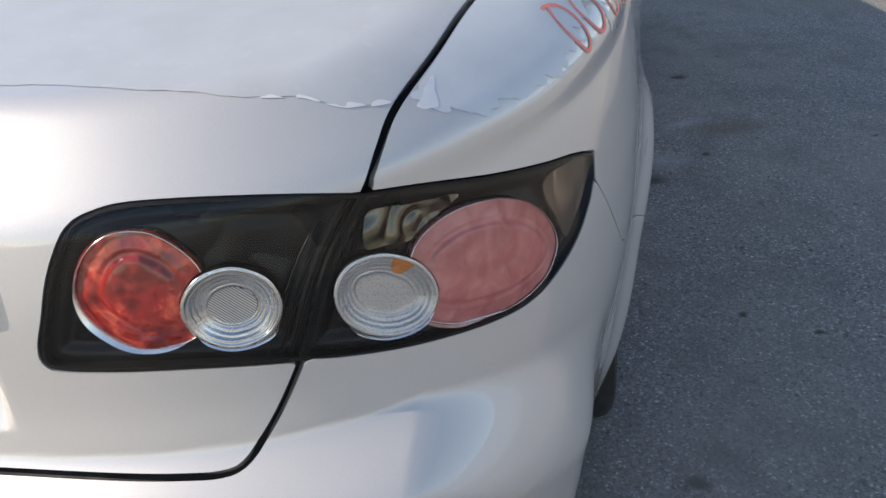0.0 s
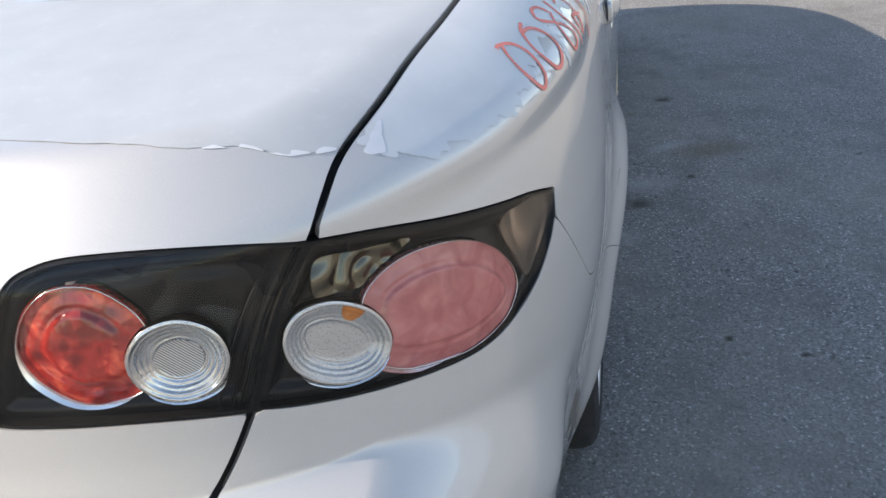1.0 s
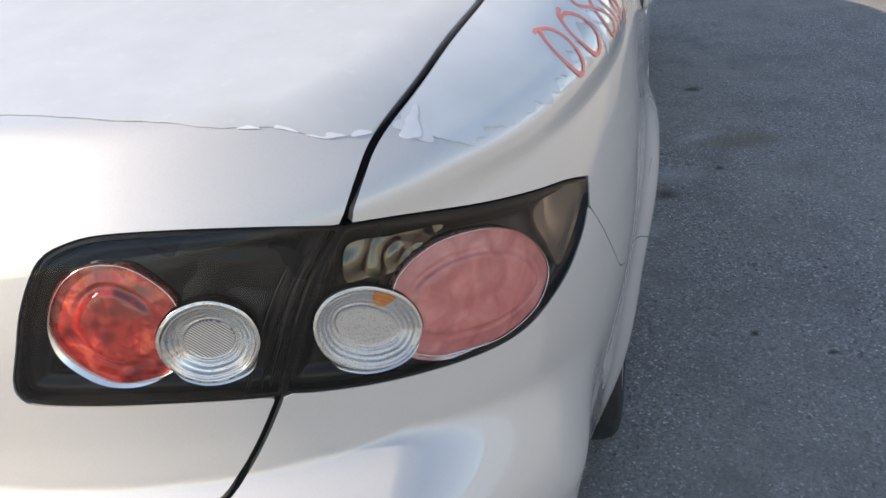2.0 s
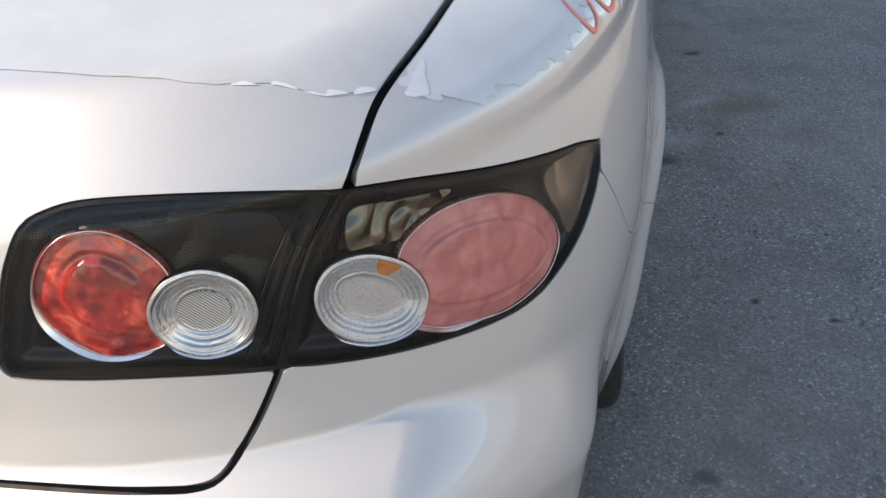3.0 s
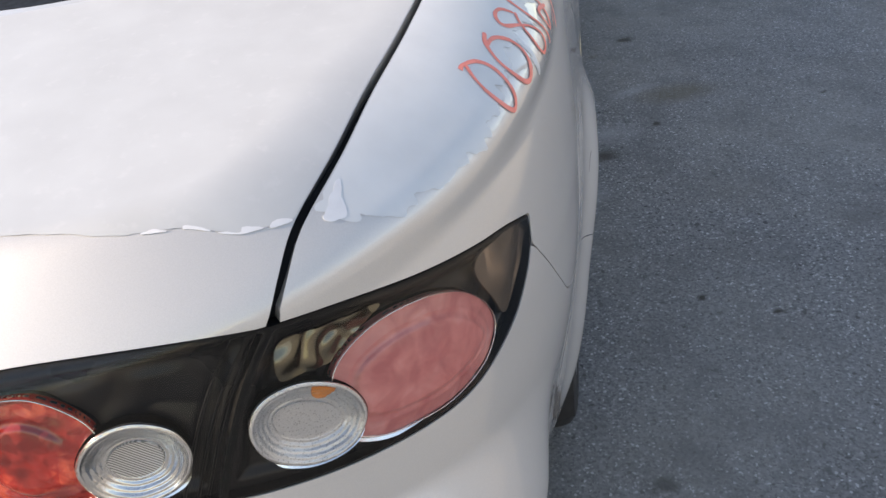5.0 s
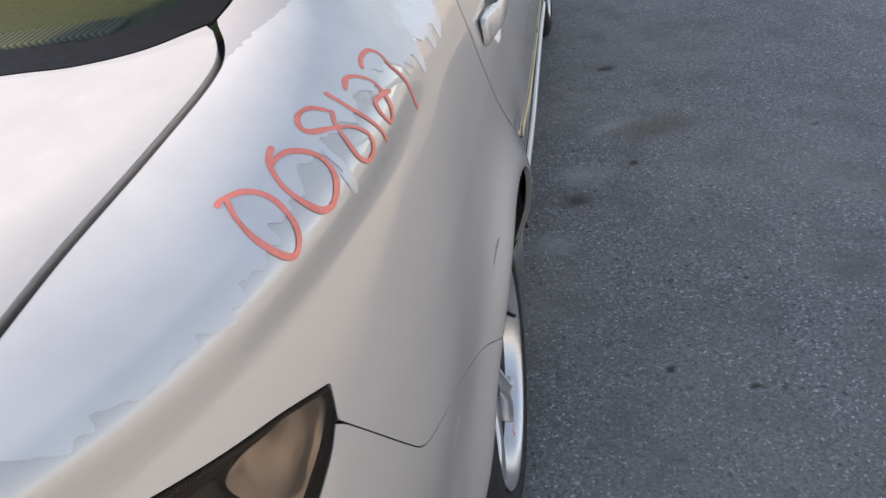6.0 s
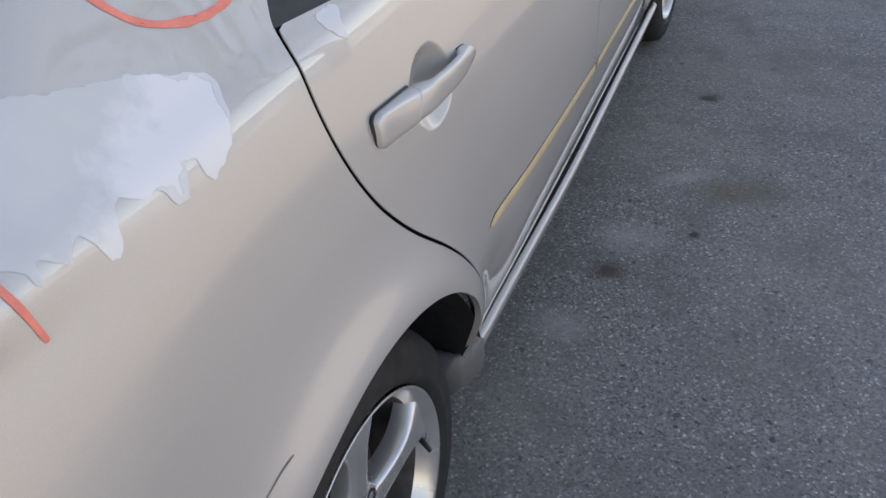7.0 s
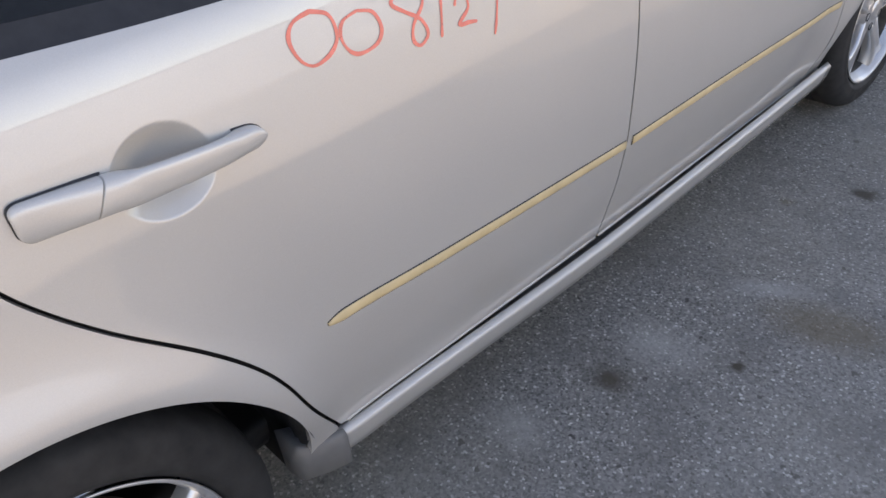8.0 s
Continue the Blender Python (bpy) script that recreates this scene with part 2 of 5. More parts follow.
# a dry marker: the tip skips here and there
tree_ = MARKER.node_tree
skips = ramp(tree_, noise_of(tree_, 260, 4, 0.65), (0.62, 0.0), (0.74, 0.55))
thin = node(tree_, "ShaderNodeMixShader", {0: skips, 1: tree_.nodes["Principled BSDF"].outputs[0], 2: node(tree_, "ShaderNodeBsdfTransparent").outputs[0]})
tree_.links.new(thin.outputs[0], tree_.nodes["Material Output"].inputs[0])

# ---- the car's outer surface: one smooth solid, met by rays from its long axis ----
AXLE, FRONT, AXIS_Z, FAN_Y, FAN_R = 0.0, 2.675, 0.62, -0.30, 0.75
WHEEL_Z, ARCH_R, FAN_F = 0.305, 0.392, 2.55


def curve(xs, ys):
    """A smooth curve through a few knots, with no overshoot."""
    xs, ys = np.array(xs, float), np.array(ys, float)
    h, d = np.diff(xs), np.diff(ys) / np.diff(xs)
    m = np.zeros(len(xs))
    m[0], m[-1] = d[0], d[-1]
    same = d[1:] * d[:-1] > 0
    m[1:-1][same] = 2 * d[1:][same] * d[:-1][same] / (d[1:] + d[:-1])[same]

    def at(x):
        x = np.asarray(x, float)
        i = np.clip(np.searchsorted(xs, x) - 1, 0, len(h) - 1)
        u = np.clip((x - xs[i]) / h[i], 0, 1)
        return (ys[i] * (1 + 2 * u) * (1 - u) ** 2 + ys[i + 1] * u * u * (3 - 2 * u)
                + h[i] * (m[i] * u * (1 - u) ** 2 - m[i + 1] * u * u * (1 - u)))
    return at


def step(a, b, x):
    u = np.clip((x - a) / (b - a), 0, 1)
    return u * u * (3 - 2 * u)


def smax(a, b, k):
    return np.maximum(a, b) + np.maximum(k - np.abs(a - b), 0) ** 2 / (4 * k)


def smin(a, b, k):
    return -smax(-a, -b, k)


side_width = curve([0.15, 0.27, 0.34, 0.45, 0.56, 0.70, 0.85, 0.90, 0.95, 1.00, 1.04, 1.08, 1.20, 1.32, 1.48], [0.775, 0.812, 0.8305, 0.856, 0.872, 0.876, 0.870, 0.8635, 0.8548, 0.8435, 0.8310, 0.801, 0.727, 0.660, 0.560])
rear_length = curve([0.15, 0.35, 0.50, 0.68, 0.80, 0.86, 0.95, 1.03, 1.07, 1.15], [1.00, 1.06, 1.085, 1.088, 1.073, 1.064, 1.060, 1.048, 1.024, 0.950])
deck_height = curve([-1.1, -0.9, -0.6, -0.3, 0.1, 1.9, 2.6, 3.3, 3.7], [1.125, 1.138, 1.158, 1.172, 1.16, 1.05, 0.96, 0.81, 0.67])
roof_height = curve([-0.6, 0.1, 0.6, 1.0, 1.5, 2.2], [1.30, 1.39, 1.435, 1.44, 1.42, 1.30])


def solid(x, y, z):
    """Below nought inside the car, above it outside."""
    x = np.abs(x)
    wide = side_width(z)
    wide = wide + 0.024 * step(-0.12, -0.50, y) * step(1.0, 1.07, z)
    # the bumper's sides draw in below and behind the wheel
    wide = wide - (0.022 * step(-0.06, -0.32, y) + 0.010 * step(-0.40, -0.78, y)) * step(0.80, 0.52, z)
    # flared wheel arches
    for hub in (AXLE, FRONT):
        r = np.hypot(y - hub, z - WHEEL_Z)
        wide = wide + (0.023 * np.exp(-((r - ARCH_R - 0.005) / 0.055) ** 2) - 0.005 * np.exp(-((r - ARCH_R - 0.17) / 0.09) ** 2)) * step(0.20, 0.48, z)
    # the bumper's pad stands out below a line that falls towards the corner
    crest = 0.805 - 0.85 * np.clip(x - 0.65, 0, 0.20) ** 1.25
    corner = step(0.65, 0.80, x)
    long = rear_length(z)
    a, b, c = x / wide, np.maximum(-y, 0) / long, np.maximum(y - 2.45, 0) / (1.05 - 0.25 * step(0.5, 0.95, z))
    side = 0.85 * ((a ** 3.5 + b ** 3.5 + c ** 3.5) ** (1 / 3.5) - 1)
    side = side - 0.046 * step(-0.006 - 0.018 * corner, 0.058 + 0.045 * corner, crest - z) * step(-0.62, -0.84, y)
    # the hollow behind the door handle, and the number plate's recess, which runs out downwards
    side = side + 0.026 * np.clip(1 - ((y - 0.312) / 0.062) ** 2 - ((z - 0.908) / 0.055) ** 2, 0, 1) ** 1.1 * (y > 0)
    side = side + 0.034 * step(0.0, 0.016, 0.288 - x) * step(0.0, 0.012, 0.962 - z) * np.clip((z - 0.835) / 0.10, 0, 1) * (y < -0.9)
    rear = b ** 3.5 / (a ** 3.5 + b ** 3.5 + 1e-6)
    # from above: deck and bonnet, and the cabin between rear glass, roof and windscreen
    deck = deck_height(y) - 0.06 * x * x
    glass = 1.15 + 0.52 * (y + 0.44 - 0.28 * x * x)
    screen = 1.02 - 0.56 * (y - 2.15 + 0.30 * x * x)
    roof = roof_height(y) - 0.07 * x * x
    cab = smin(smin(glass, screen, 0.06), roof, 0.06)
    top = z - smax(deck, cab, 0.05)
    high = step(0.0, 0.12, cab - deck)
    body = smax(side, top, (0.100 - 0.086 * step(0.25, 0.75, rear)) * (1 - high) + 0.07 * high)
    return smax(body, 0.19 - z, 0.03)


def rays(s, e):
    """The start and the way of the ray at the place s along the car and at the height angle e."""
    s, e = np.broadcast_arrays(np.asarray(s, float), np.asarray(e, float))
    last = FAN_F - FAN_Y
    turn = (np.clip(-s, 0, None) - np.clip(s - last, 0, None)) / FAN_R
    start = np.stack([0 * s, FAN_Y + np.clip(s, 0, last), AXIS_Z + 0 * s], -1)
    way = np.stack([np.cos(turn) * np.cos(e), -np.sin(turn) * np.cos(e), np.sin(e)], -1)
    return start, way


def meet(start, way, near=0.05, far=2.2, n=90):
    d = np.linspace(near, far, n)
    p = start[..., None, :] + way[..., None, :] * d[:, None]
    out = solid(p[..., 0], p[..., 1], p[..., 2]) > 0
    i = np.maximum(out.argmax(-1), 1)
    lo, hi = d[i - 1], d[i]
    for _ in range(16):
        mid = (lo + hi) / 2
        q = start + way * mid[..., None]
        o = solid(q[..., 0], q[..., 1], q[..., 2]) > 0
        lo, hi = np.where(o, lo, mid), np.where(o, mid, hi)
    return start + way * hi[..., None]


def skin(s, e):
    """Points of the surface."""
    return meet(*rays(s, e))


def place(p):
    """The s and e of points near the surface."""
    p = np.asarray(p, float)
    x, y, z = p[..., 0], p[..., 1], p[..., 2]
    back, ahead = np.maximum(FAN_Y - y, 0), np.maximum(y - FAN_F, 0)
    wide = np.maximum(x, 1e-9)
    s = np.clip(y, FAN_Y, FAN_F) - FAN_Y + FAN_R * (np.arctan2(ahead, wide) - np.arctan2(back, wide))
    return np.stack([s, np.arctan2(z - AXIS_Z, np.hypot(x, back + ahead))], -1)


def normals(p):
    x, y, z = p[..., 0], p[..., 1], p[..., 2]
    h = 0.002
    n = np.stack([solid(x + h, y, z) - solid(x - h, y, z), solid(x, y + h, z) - solid(x, y - h, z), solid(x, y, z + h) - solid(x, y, z - h)], -1)
    return n / np.maximum(np.linalg.norm(n, axis=-1, keepdims=True), 1e-9)



# ---- making panels out of the surface ----
def steps(*spans):
    return np.concatenate([np.arange(a, b, d) for a, b, d in spans] + [[spans[-1][1]]])


QUARTER_TURN = FAN_R * math.pi / 2
LAST = FAN_F - FAN_Y + QUARTER_TURN


def sheet_of(ss, ee):
    """A fine net over a stretch of the surface: places, points and normals."""
    s, e = np.meshgrid(ss, ee, indexing="ij")
    p = np.concatenate([skin(s[i:i + 16], e[i:i + 16]) for i in range(0, len(s), 16)])
    p[..., 0] = np.maximum(p[..., 0], 0)
    n = normals(p)
    return np.stack([s, e], -1).reshape(-1, 2), p.reshape(-1, 3), n.reshape(-1, 3), s.shape


BODY = sheet_of(steps((-QUARTER_TURN, -0.50, 0.0065), (-0.50, 0.53, 0.010), (0.53, 0.70, 0.0026), (0.70, 1.7, 0.012), (1.7, LAST, 0.035)),
                steps((-0.52, 0.05, 0.011), (0.05, 0.25, 0.0065), (0.25, 0.41, 0.0028), (0.41, 1.0, 0.010), (1.0, math.pi / 2, 0.02)))


def smooth(points, n=8):
    """A curve through the points (Catmull-Rom)."""
    q = np.array(points, float)
    if len(q) < 3:
        return q
    q = np.vstack([2 * q[0] - q[1], q, 2 * q[-1] - q[-2]])
    u = np.linspace(0, 1, n, endpoint=False)[:, None]
    out = []
    for a, b, c, d in zip(q, q[1:], q[2:], q[3:]):
        out.append(0.5 * (2 * b + (c - a) * u + (2 * a - 5 * b + 4 * c - d) * u * u + (3 * b - a - 3 * c + d) * u ** 3))
    return np.vstack(out + [q[-2:-1]])


def outline(*runs):
    """A closed line on the surface out of smooth runs of points in space; runs of pairs lie past the car's middle."""
    line, real = [], []
    for run in runs:
        if len(run[0]) == 2:
            se = np.array(run, float)
        else:
            se = smooth(place(run))
        line += list(se)
        real += [len(run[0]) == 3] * len(se)
    line = np.array(line)
    keep = np.array(real) & np.roll(real, -1)
    a = skin(np.clip(line[:, 0], -QUARTER_TURN, LAST), np.clip(line[:, 1], -0.55, math.pi / 2))
    return line, a, np.roll(a, -1, 0), keep


def ring_line(points):
    """A closed smooth line on the surface."""
    q = place(points)
    line = smooth(np.vstack([q[-2:], q, q[:3]]))[16:16 + 8 * len(q)]
    a = skin(line[:, 0], line[:, 1])
    return line, a, np.roll(a, -1, 0), np.ones(len(line), bool)


def inside(line, sheet):
    """The distance to a closed line from each point of the net, above nought within it."""
    se, p, _, _ = sheet
    poly, a, b, keep = line
    f = np.full(len(se), -1.0)
    near = np.where(((se > poly.min(0) - 0.06) & (se < poly.max(0) + 0.06)).all(1))[0]
    for part_ in np.array_split(near, max(1, len(near) // 6000)):
        x, y = se[part_, 0][:, None], se[part_, 1][:, None]
        x0, y0 = poly.T
        x1, y1 = np.roll(poly, -1, 0).T
        cross = ((y0 > y) != (y1 > y)) & (x < (x1 - x0) * (y - y0) / np.where(y1 == y0, 1e-12, y1 - y0) + x0)
        within = cross.sum(1) % 2 == 1
        q = p[part_][:, None]
        aa, ab = a[keep], (b - a)[keep]
        u = np.clip(((q - aa) * ab).sum(-1) / np.maximum((ab * ab).sum(-1), 1e-12), 0, 1)
        d = np.linalg.norm(q - aa - ab * u[..., None], axis=-1).min(1) if keep.any() else np.ones(len(part_))
        f[part_] = np.where(within, d, -d)
    return f


def clip(sheet, f, relief=None):
    """The part of the net where f is above nought: points, normals, faces, the cut edges and the heights."""
    _, p, n, (rows, cols) = sheet
    i = np.arange(rows * cols).reshape(rows, cols)
    quads = np.stack([i[:-1, :-1], i[1:, :-1], i[1:, 1:], i[:-1, 1:]], -1).reshape(-1, 4)
    ins = f > 0
    count = ins[quads].sum(1)
    faces = [tuple(q) for q in quads[count == 4]]
    pts, nor, high, made, rim = [], [], [], {}, []
    tall = np.zeros(len(p)) if relief is None else relief

    def cut(a, b):
        key = (a, b) if a < b else (b, a)
        if key not in made:
            u = f[a] / (f[a] - f[b])
            made[key] = len(p) + len(pts)
            pts.append(p[a] + (p[b] - p[a]) * u)
            high.append(tall[a] + (tall[b] - tall[a]) * u)
            v = n[a] + (n[b] - n[a]) * u
            nor.append(v / np.linalg.norm(v))
        return made[key]

    for q in quads[(count > 0) & (count < 4)]:
        face, ends = [], []
        for a, b in zip(q, np.roll(q, -1)):
            if ins[a]:
                face.append(a)
            if ins[a] != ins[b]:
                face.append(cut(a, b))
                ends.append((face[-1], ins[a]))
        if len(face) > 2:
            faces.append(tuple(face))
        for (a, out_a), (b, _) in zip(ends, ends[1:] + ends[:1]):
            if out_a:
                rim.append((a, b))
    allp = np.vstack([p, np.array(pts).reshape(-1, 3)])
    alln = np.vstack([n, np.array(nor).reshape(-1, 3)])
    used = np.unique(np.concatenate([np.array(fc) for fc in faces])) if faces else np.zeros(0, int)
    back = np.full(len(allp), -1)
    back[used] = np.arange(len(used))
    return allp[used], alln[used], [tuple(back[list(fc)]) for fc in faces], [(back[a], back[b]) for a, b in rim if back[a] >= 0 and back[b] >= 0], np.concatenate([tall, high])[used]


def mesh_object(name, verts, faces, mat, parent=None, label="", shade=None, origin=None):
    """One mesh object; shade gives the points their own normals (nought: as they fall)."""
    me = bpy.data.meshes.new(name)
    me.from_pydata([tuple(v) for v in verts], [], [tuple(int(k) for k in fc) for fc in faces])
    me.materials.append(mat)
    me.shade_smooth()
    me.validate()
    if shade is not None and len(shade) == len(me.vertices):
        me.normals_split_custom_set_from_vertices([tuple(v) for v in shade])
    ob = new(name, me)
    if parent:
        ob.parent = parent
    if label:
        ob["label"] = label
    return ob


def panel(name, sheet, f, mat, parent, label="", lift=0.0, flange=0.009, halves="right", relief=None):
    """A pressed panel: the surface where f is above nought, with folded edges. halves: right, left, or both as one.
    relief: a height over the surface for each point of the net."""
    p, n, faces, rim, more = clip(sheet, f, relief)
    p = p + n * (lift if relief is None else lift + more[:, None])
    verts, shade, out = [p], [n if relief is None else n * 0], list(faces)
    if flange and rim:
        ids = sorted({k for edge in rim for k in edge})
        at = {k: j for j, k in enumerate(ids)}
        base = len(p)
        verts += [p[ids], p[ids] - n[ids] * flange]
        shade += [np.zeros((2 * len(ids), 3))]
        out += [(base + at[a], base + at[b], base + len(ids) + at[b], base + len(ids) + at[a])[::-1] for a, b in rim]
    verts, shade = np.vstack(verts), np.vstack(shade)
    mirror = np.array([-1, 1, 1])
    if halves == "left":
        return mesh_object(name, verts * mirror, [fc[::-1] for fc in out], mat, parent, label, shade * mirror)
    if halves == "both":
        k = len(verts)
        out = out + [tuple(j + k for j in fc[::-1]) for fc in out]
        verts, shade = np.vstack([verts, verts * mirror]), np.vstack([shade, shade * mirror])
    return mesh_object(name, verts, out, mat, parent, label, shade)


def pair(name, sheet, f, mat, parent, label="", **more):
    """The same panel on the car's right and left."""
    return [panel(name, sheet, f, mat, parent, label, halves=h, **more) for h in ("right", "left")]


def box_bm(size, bevel=0.0, segments=2):
    bm = bmesh.new()
    bmesh.ops.create_cube(bm, size=1)
    bmesh.ops.scale(bm, vec=size, verts=bm.verts)
    if bevel:
        bmesh.ops.bevel(bm, geom=bm.edges[:], offset=bevel, segments=segments, profile=0.6, affect="EDGES")
    return bm


def part(name, bm, mat, parent, label="", at=None, smooth_faces=True):
    me = bpy.data.meshes.new(name)
    bm.to_mesh(me)
    bm.free()
    me.materials.append(mat)
    if smooth_faces:
        me.shade_smooth()
    ob = new(name, me)
    if parent:
        ob.parent = parent
    if at is not None:
        ob.matrix_basis = at
    if label:
        ob["label"] = label
    return ob


def lathe(profile, n=96, closed=False):
    """A turned form round the x axis out of (x, radius) pairs."""
    bm = bmesh.new()
    rings = [[bm.verts.new((x, r * math.cos(2 * math.pi * k / n), r * math.sin(2 * math.pi * k / n))) for k in range(n)] for x, r in profile]
    for a, b in zip(rings, rings[1:] + rings[:1] if closed else rings[1:]):
        for k in range(n):
            bm.faces.new((a[k], a[(k + 1) % n], b[(k + 1) % n], b[k]))
    bmesh.ops.recalc_face_normals(bm, faces=bm.faces)
    return bm


# ---- the ground ----
def ground():
    bm = bmesh.new()
    spans = [-900, -300, -100, -30, -10, -4, -2] + [x * 0.25 for x in range(-6, 15)] + [4, 6, 10, 30, 100, 300, 900]
    grid = [[bm.verts.new((x, y, 0)) for y in spans] for x in spans]
    for a, b in zip(grid, grid[1:]):
        for j in range(len(spans) - 1):
            bm.faces.new((a[j], b[j], b[j + 1], a[j + 1]))
    return part("ground", bm, asphalt(), None, smooth_faces=False)


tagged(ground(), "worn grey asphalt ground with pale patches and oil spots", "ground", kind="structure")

# ---- the car: seams and outlines ----
LID_LOW = [(0.05, -1.107, 0.802), (0.288, -1.102, 0.801), (0.45, -1.079, 0.795), (0.493, -1.070, 0.794), (0.516, -1.060, 0.798), (0.530, -1.040, 0.812), (0.543, -1.010, 0.843), (0.561, -0.989, 0.884)]
LID_LAMP = [(0.561, -0.989, 0.884), (0.585, -0.971, 0.947), (0.604, -0.953, 0.989), (0.625, -0.927, 1.025)]
LID_TOP = [(0.6252, -0.9271, 1.0251), (0.6370, -0.9029, 1.0563), (0.6468, -0.8638, 1.0819), (0.6641, -0.7942, 1.1002), (0.6765, -0.6912, 1.1148), (0.6915, -0.5696, 1.1264), (0.6980, -0.4639, 1.1349), (0.6936, -0.4227, 1.1385), (0.6821, -0.3877, 1.1435), (0.6601, -0.3465, 1.1531)]
GLASS_BASE = [(0.660, -0.345, 1.153), (0.640, -0.365, 1.154), (0.600, -0.400, 1.153), (0.540, -0.425, 1.154), (0.466, -0.436, 1.158), (0.30, -0.450, 1.162), (0.05, -0.455, 1.165)]
GLASS_SIDE = [(0.660, -0.345, 1.153), (0.665, -0.290, 1.163), (0.655, -0.200, 1.190), (0.620, -0.050, 1.265), (0.570, 0.080, 1.335), (0.545, 0.140, 1.365)]
GLASS_TOP = [(0.545, 0.140, 1.365), (0.30, 0.190, 1.40), (0.05, 0.20, 1.41)]
LAMP_TOP = [(0.625, -0.927, 1.025), (0.672, -0.886, 1.013), (0.724, -0.828, 0.993), (0.768, -0.757, 0.971), (0.792, -0.705, 0.956), (0.810, -0.655, 0.936)]
LAMP_LOW = [(0.810, -0.655, 0.936), (0.813, -0.658, 0.915), (0.808, -0.684, 0.888), (0.794, -0.730, 0.861), (0.769, -0.788, 0.842), (0.746, -0.828, 0.838), (0.716, -0.868, 0.844),
            (0.675, -0.917, 0.857), (0.638, -0.947, 0.866), (0.592, -0.973, 0.876), (0.561, -0.989, 0.884)]
LAMP_IN = [(0.625, -0.927, 1.025), (0.566, -0.962, 1.042), (0.505, -0.989, 1.0535), (0.450, -1.007, 1.058), (0.421, -1.016, 1.054), (0.400, -1.023, 1.044), (0.383, -1.031, 1.020), (0.370, -1.038, 0.995),
           (0.356, -1.044, 0.961), (0.343, -1.048, 0.932), (0.341, -1.048, 0.915), (0.353, -1.047, 0.906), (0.404, -1.038, 0.901), (0.477, -1.021, 0.896), (0.561, -0.989, 0.884)]
BUMPER_SEAM = [(0.812, -0.667, 0.905), (0.827, -0.632, 0.846), (0.838, -0.602, 0.797), (0.845, -0.583, 0.770), (0.851, -0.560, 0.756), (0.857, -0.519, 0.743), (0.863, -0.464, 0.724), (0.868, -0.410, 0.698),
               (0.872, -0.351, 0.667), (0.880, -0.285, 0.636), (0.880, -0.20, 0.58)]
DOOR_SEAM = [(0.799, 0.089, 1.077), (0.825, 0.076, 1.044), (0.846, 0.072, 0.995), (0.858, 0.080, 0.945), (0.866, 0.100, 0.889), (0.871, 0.130, 0.834), (0.875, 0.186, 0.761), (0.879, 0.270, 0.672),
             (0.881, 0.325, 0.602), (0.880, 0.361, 0.537), (0.868, 0.398, 0.440), (0.826, 0.460, 0.302)]
DOOR_UP = [(0.799, 0.089, 1.077), (0.786, 0.105, 1.093), (0.746, 0.165, 1.146), (0.690, 0.300, 1.240), (0.630, 0.460, 1.340), (0.600, 0.550, 1.375)]
BELT = [(0.799, 0.089, 1.077), (0.814, 0.240, 1.067), (0.826, 0.430, 1.056), (0.838, 0.80, 1.042), (0.842, 1.215, 1.028), (0.840, 1.70, 1.012), (0.80, 2.08, 1.005)]
PILLAR = [(0.842, 1.215, 1.028), (0.871, 1.217, 0.817), (0.876, 1.214, 0.690), (0.871, 1.210, 0.559), (0.851, 1.208, 0.428), (0.820, 1.198, 0.266)]
SILL_REAR = [(0.820, 1.198, 0.266), (0.819, 0.950, 0.278), (0.822, 0.735, 0.290), (0.826, 0.460, 0.302)]
SILL_FRONT = [(0.815, 2.20, 0.240), (0.817, 1.66, 0.252), (0.820, 1.198, 0.266)]
ROOF_SIDE = [(0.545, 0.140, 1.365), (0.575, 0.350, 1.385), (0.600, 0.550, 1.375), (0.605, 1.0, 1.385), (0.590, 1.45, 1.370), (0.575, 1.56, 1.350)]
SCREEN_POST = [(0.575, 1.56, 1.350), (0.66, 1.85, 1.19), (0.76, 2.11, 1.03)]
SCREEN_EDGE = [(0.545, 1.57, 1.36), (0.625, 1.86, 1.20), (0.72, 2.13, 1.03)]
SCREEN_TOP = [(0.545, 1.57, 1.36), (0.30, 1.64, 1.39), (0.05, 1.66, 1.40)]
SCREEN_LOW = [(0.72, 2.13, 1.03), (0.40, 2.20, 1.04), (0.05, 2.22, 1.05)]
HOOD_SIDE = [(0.74, 2.12, 1.00), (0.72, 2.55, 0.93), (0.66, 3.05, 0.84), (0.57, 3.28, 0.77)]
HOOD_FRONT = [(0.57, 3.28, 0.77), (0.35, 3.40, 0.74), (0.05, 3.44, 0.73)]
FENDER_FRONT = [(0.66, 3.05, 0.84), (0.78, 3.05, 0.70), (0.85, 3.02, 0.45), (0.86, 2.95, 0.36), (0.84, 2.70, 0.30)]
WING_SEAM = [(0.80, 2.08, 1.005), (0.86, 2.18, 0.85), (0.865, 2.22, 0.60), (0.84, 2.24, 0.35), (0.815, 2.20, 0.240)]
MID = 0.15  # past the car's middle


def past(s0, e0, s1, e1):
    return [(s0, e0), (s1, e1)]


rev = lambda run: run[::-1]
REAR, FORE, UP = -QUARTER_TURN - MID, LAST + MID, math.pi / 2 + MID
hub_r = np.hypot(BODY[1][:, 1] - AXLE, BODY[1][:, 2] - WHEEL_Z)
hub_f = np.hypot(BODY[1][:, 1] - FRONT, BODY[1][:, 2] - WHEEL_Z)
arches = np.where(BODY[1][:, 0] > 0.5, np.minimum(hub_r, hub_f) - ARCH_R, 1.0)

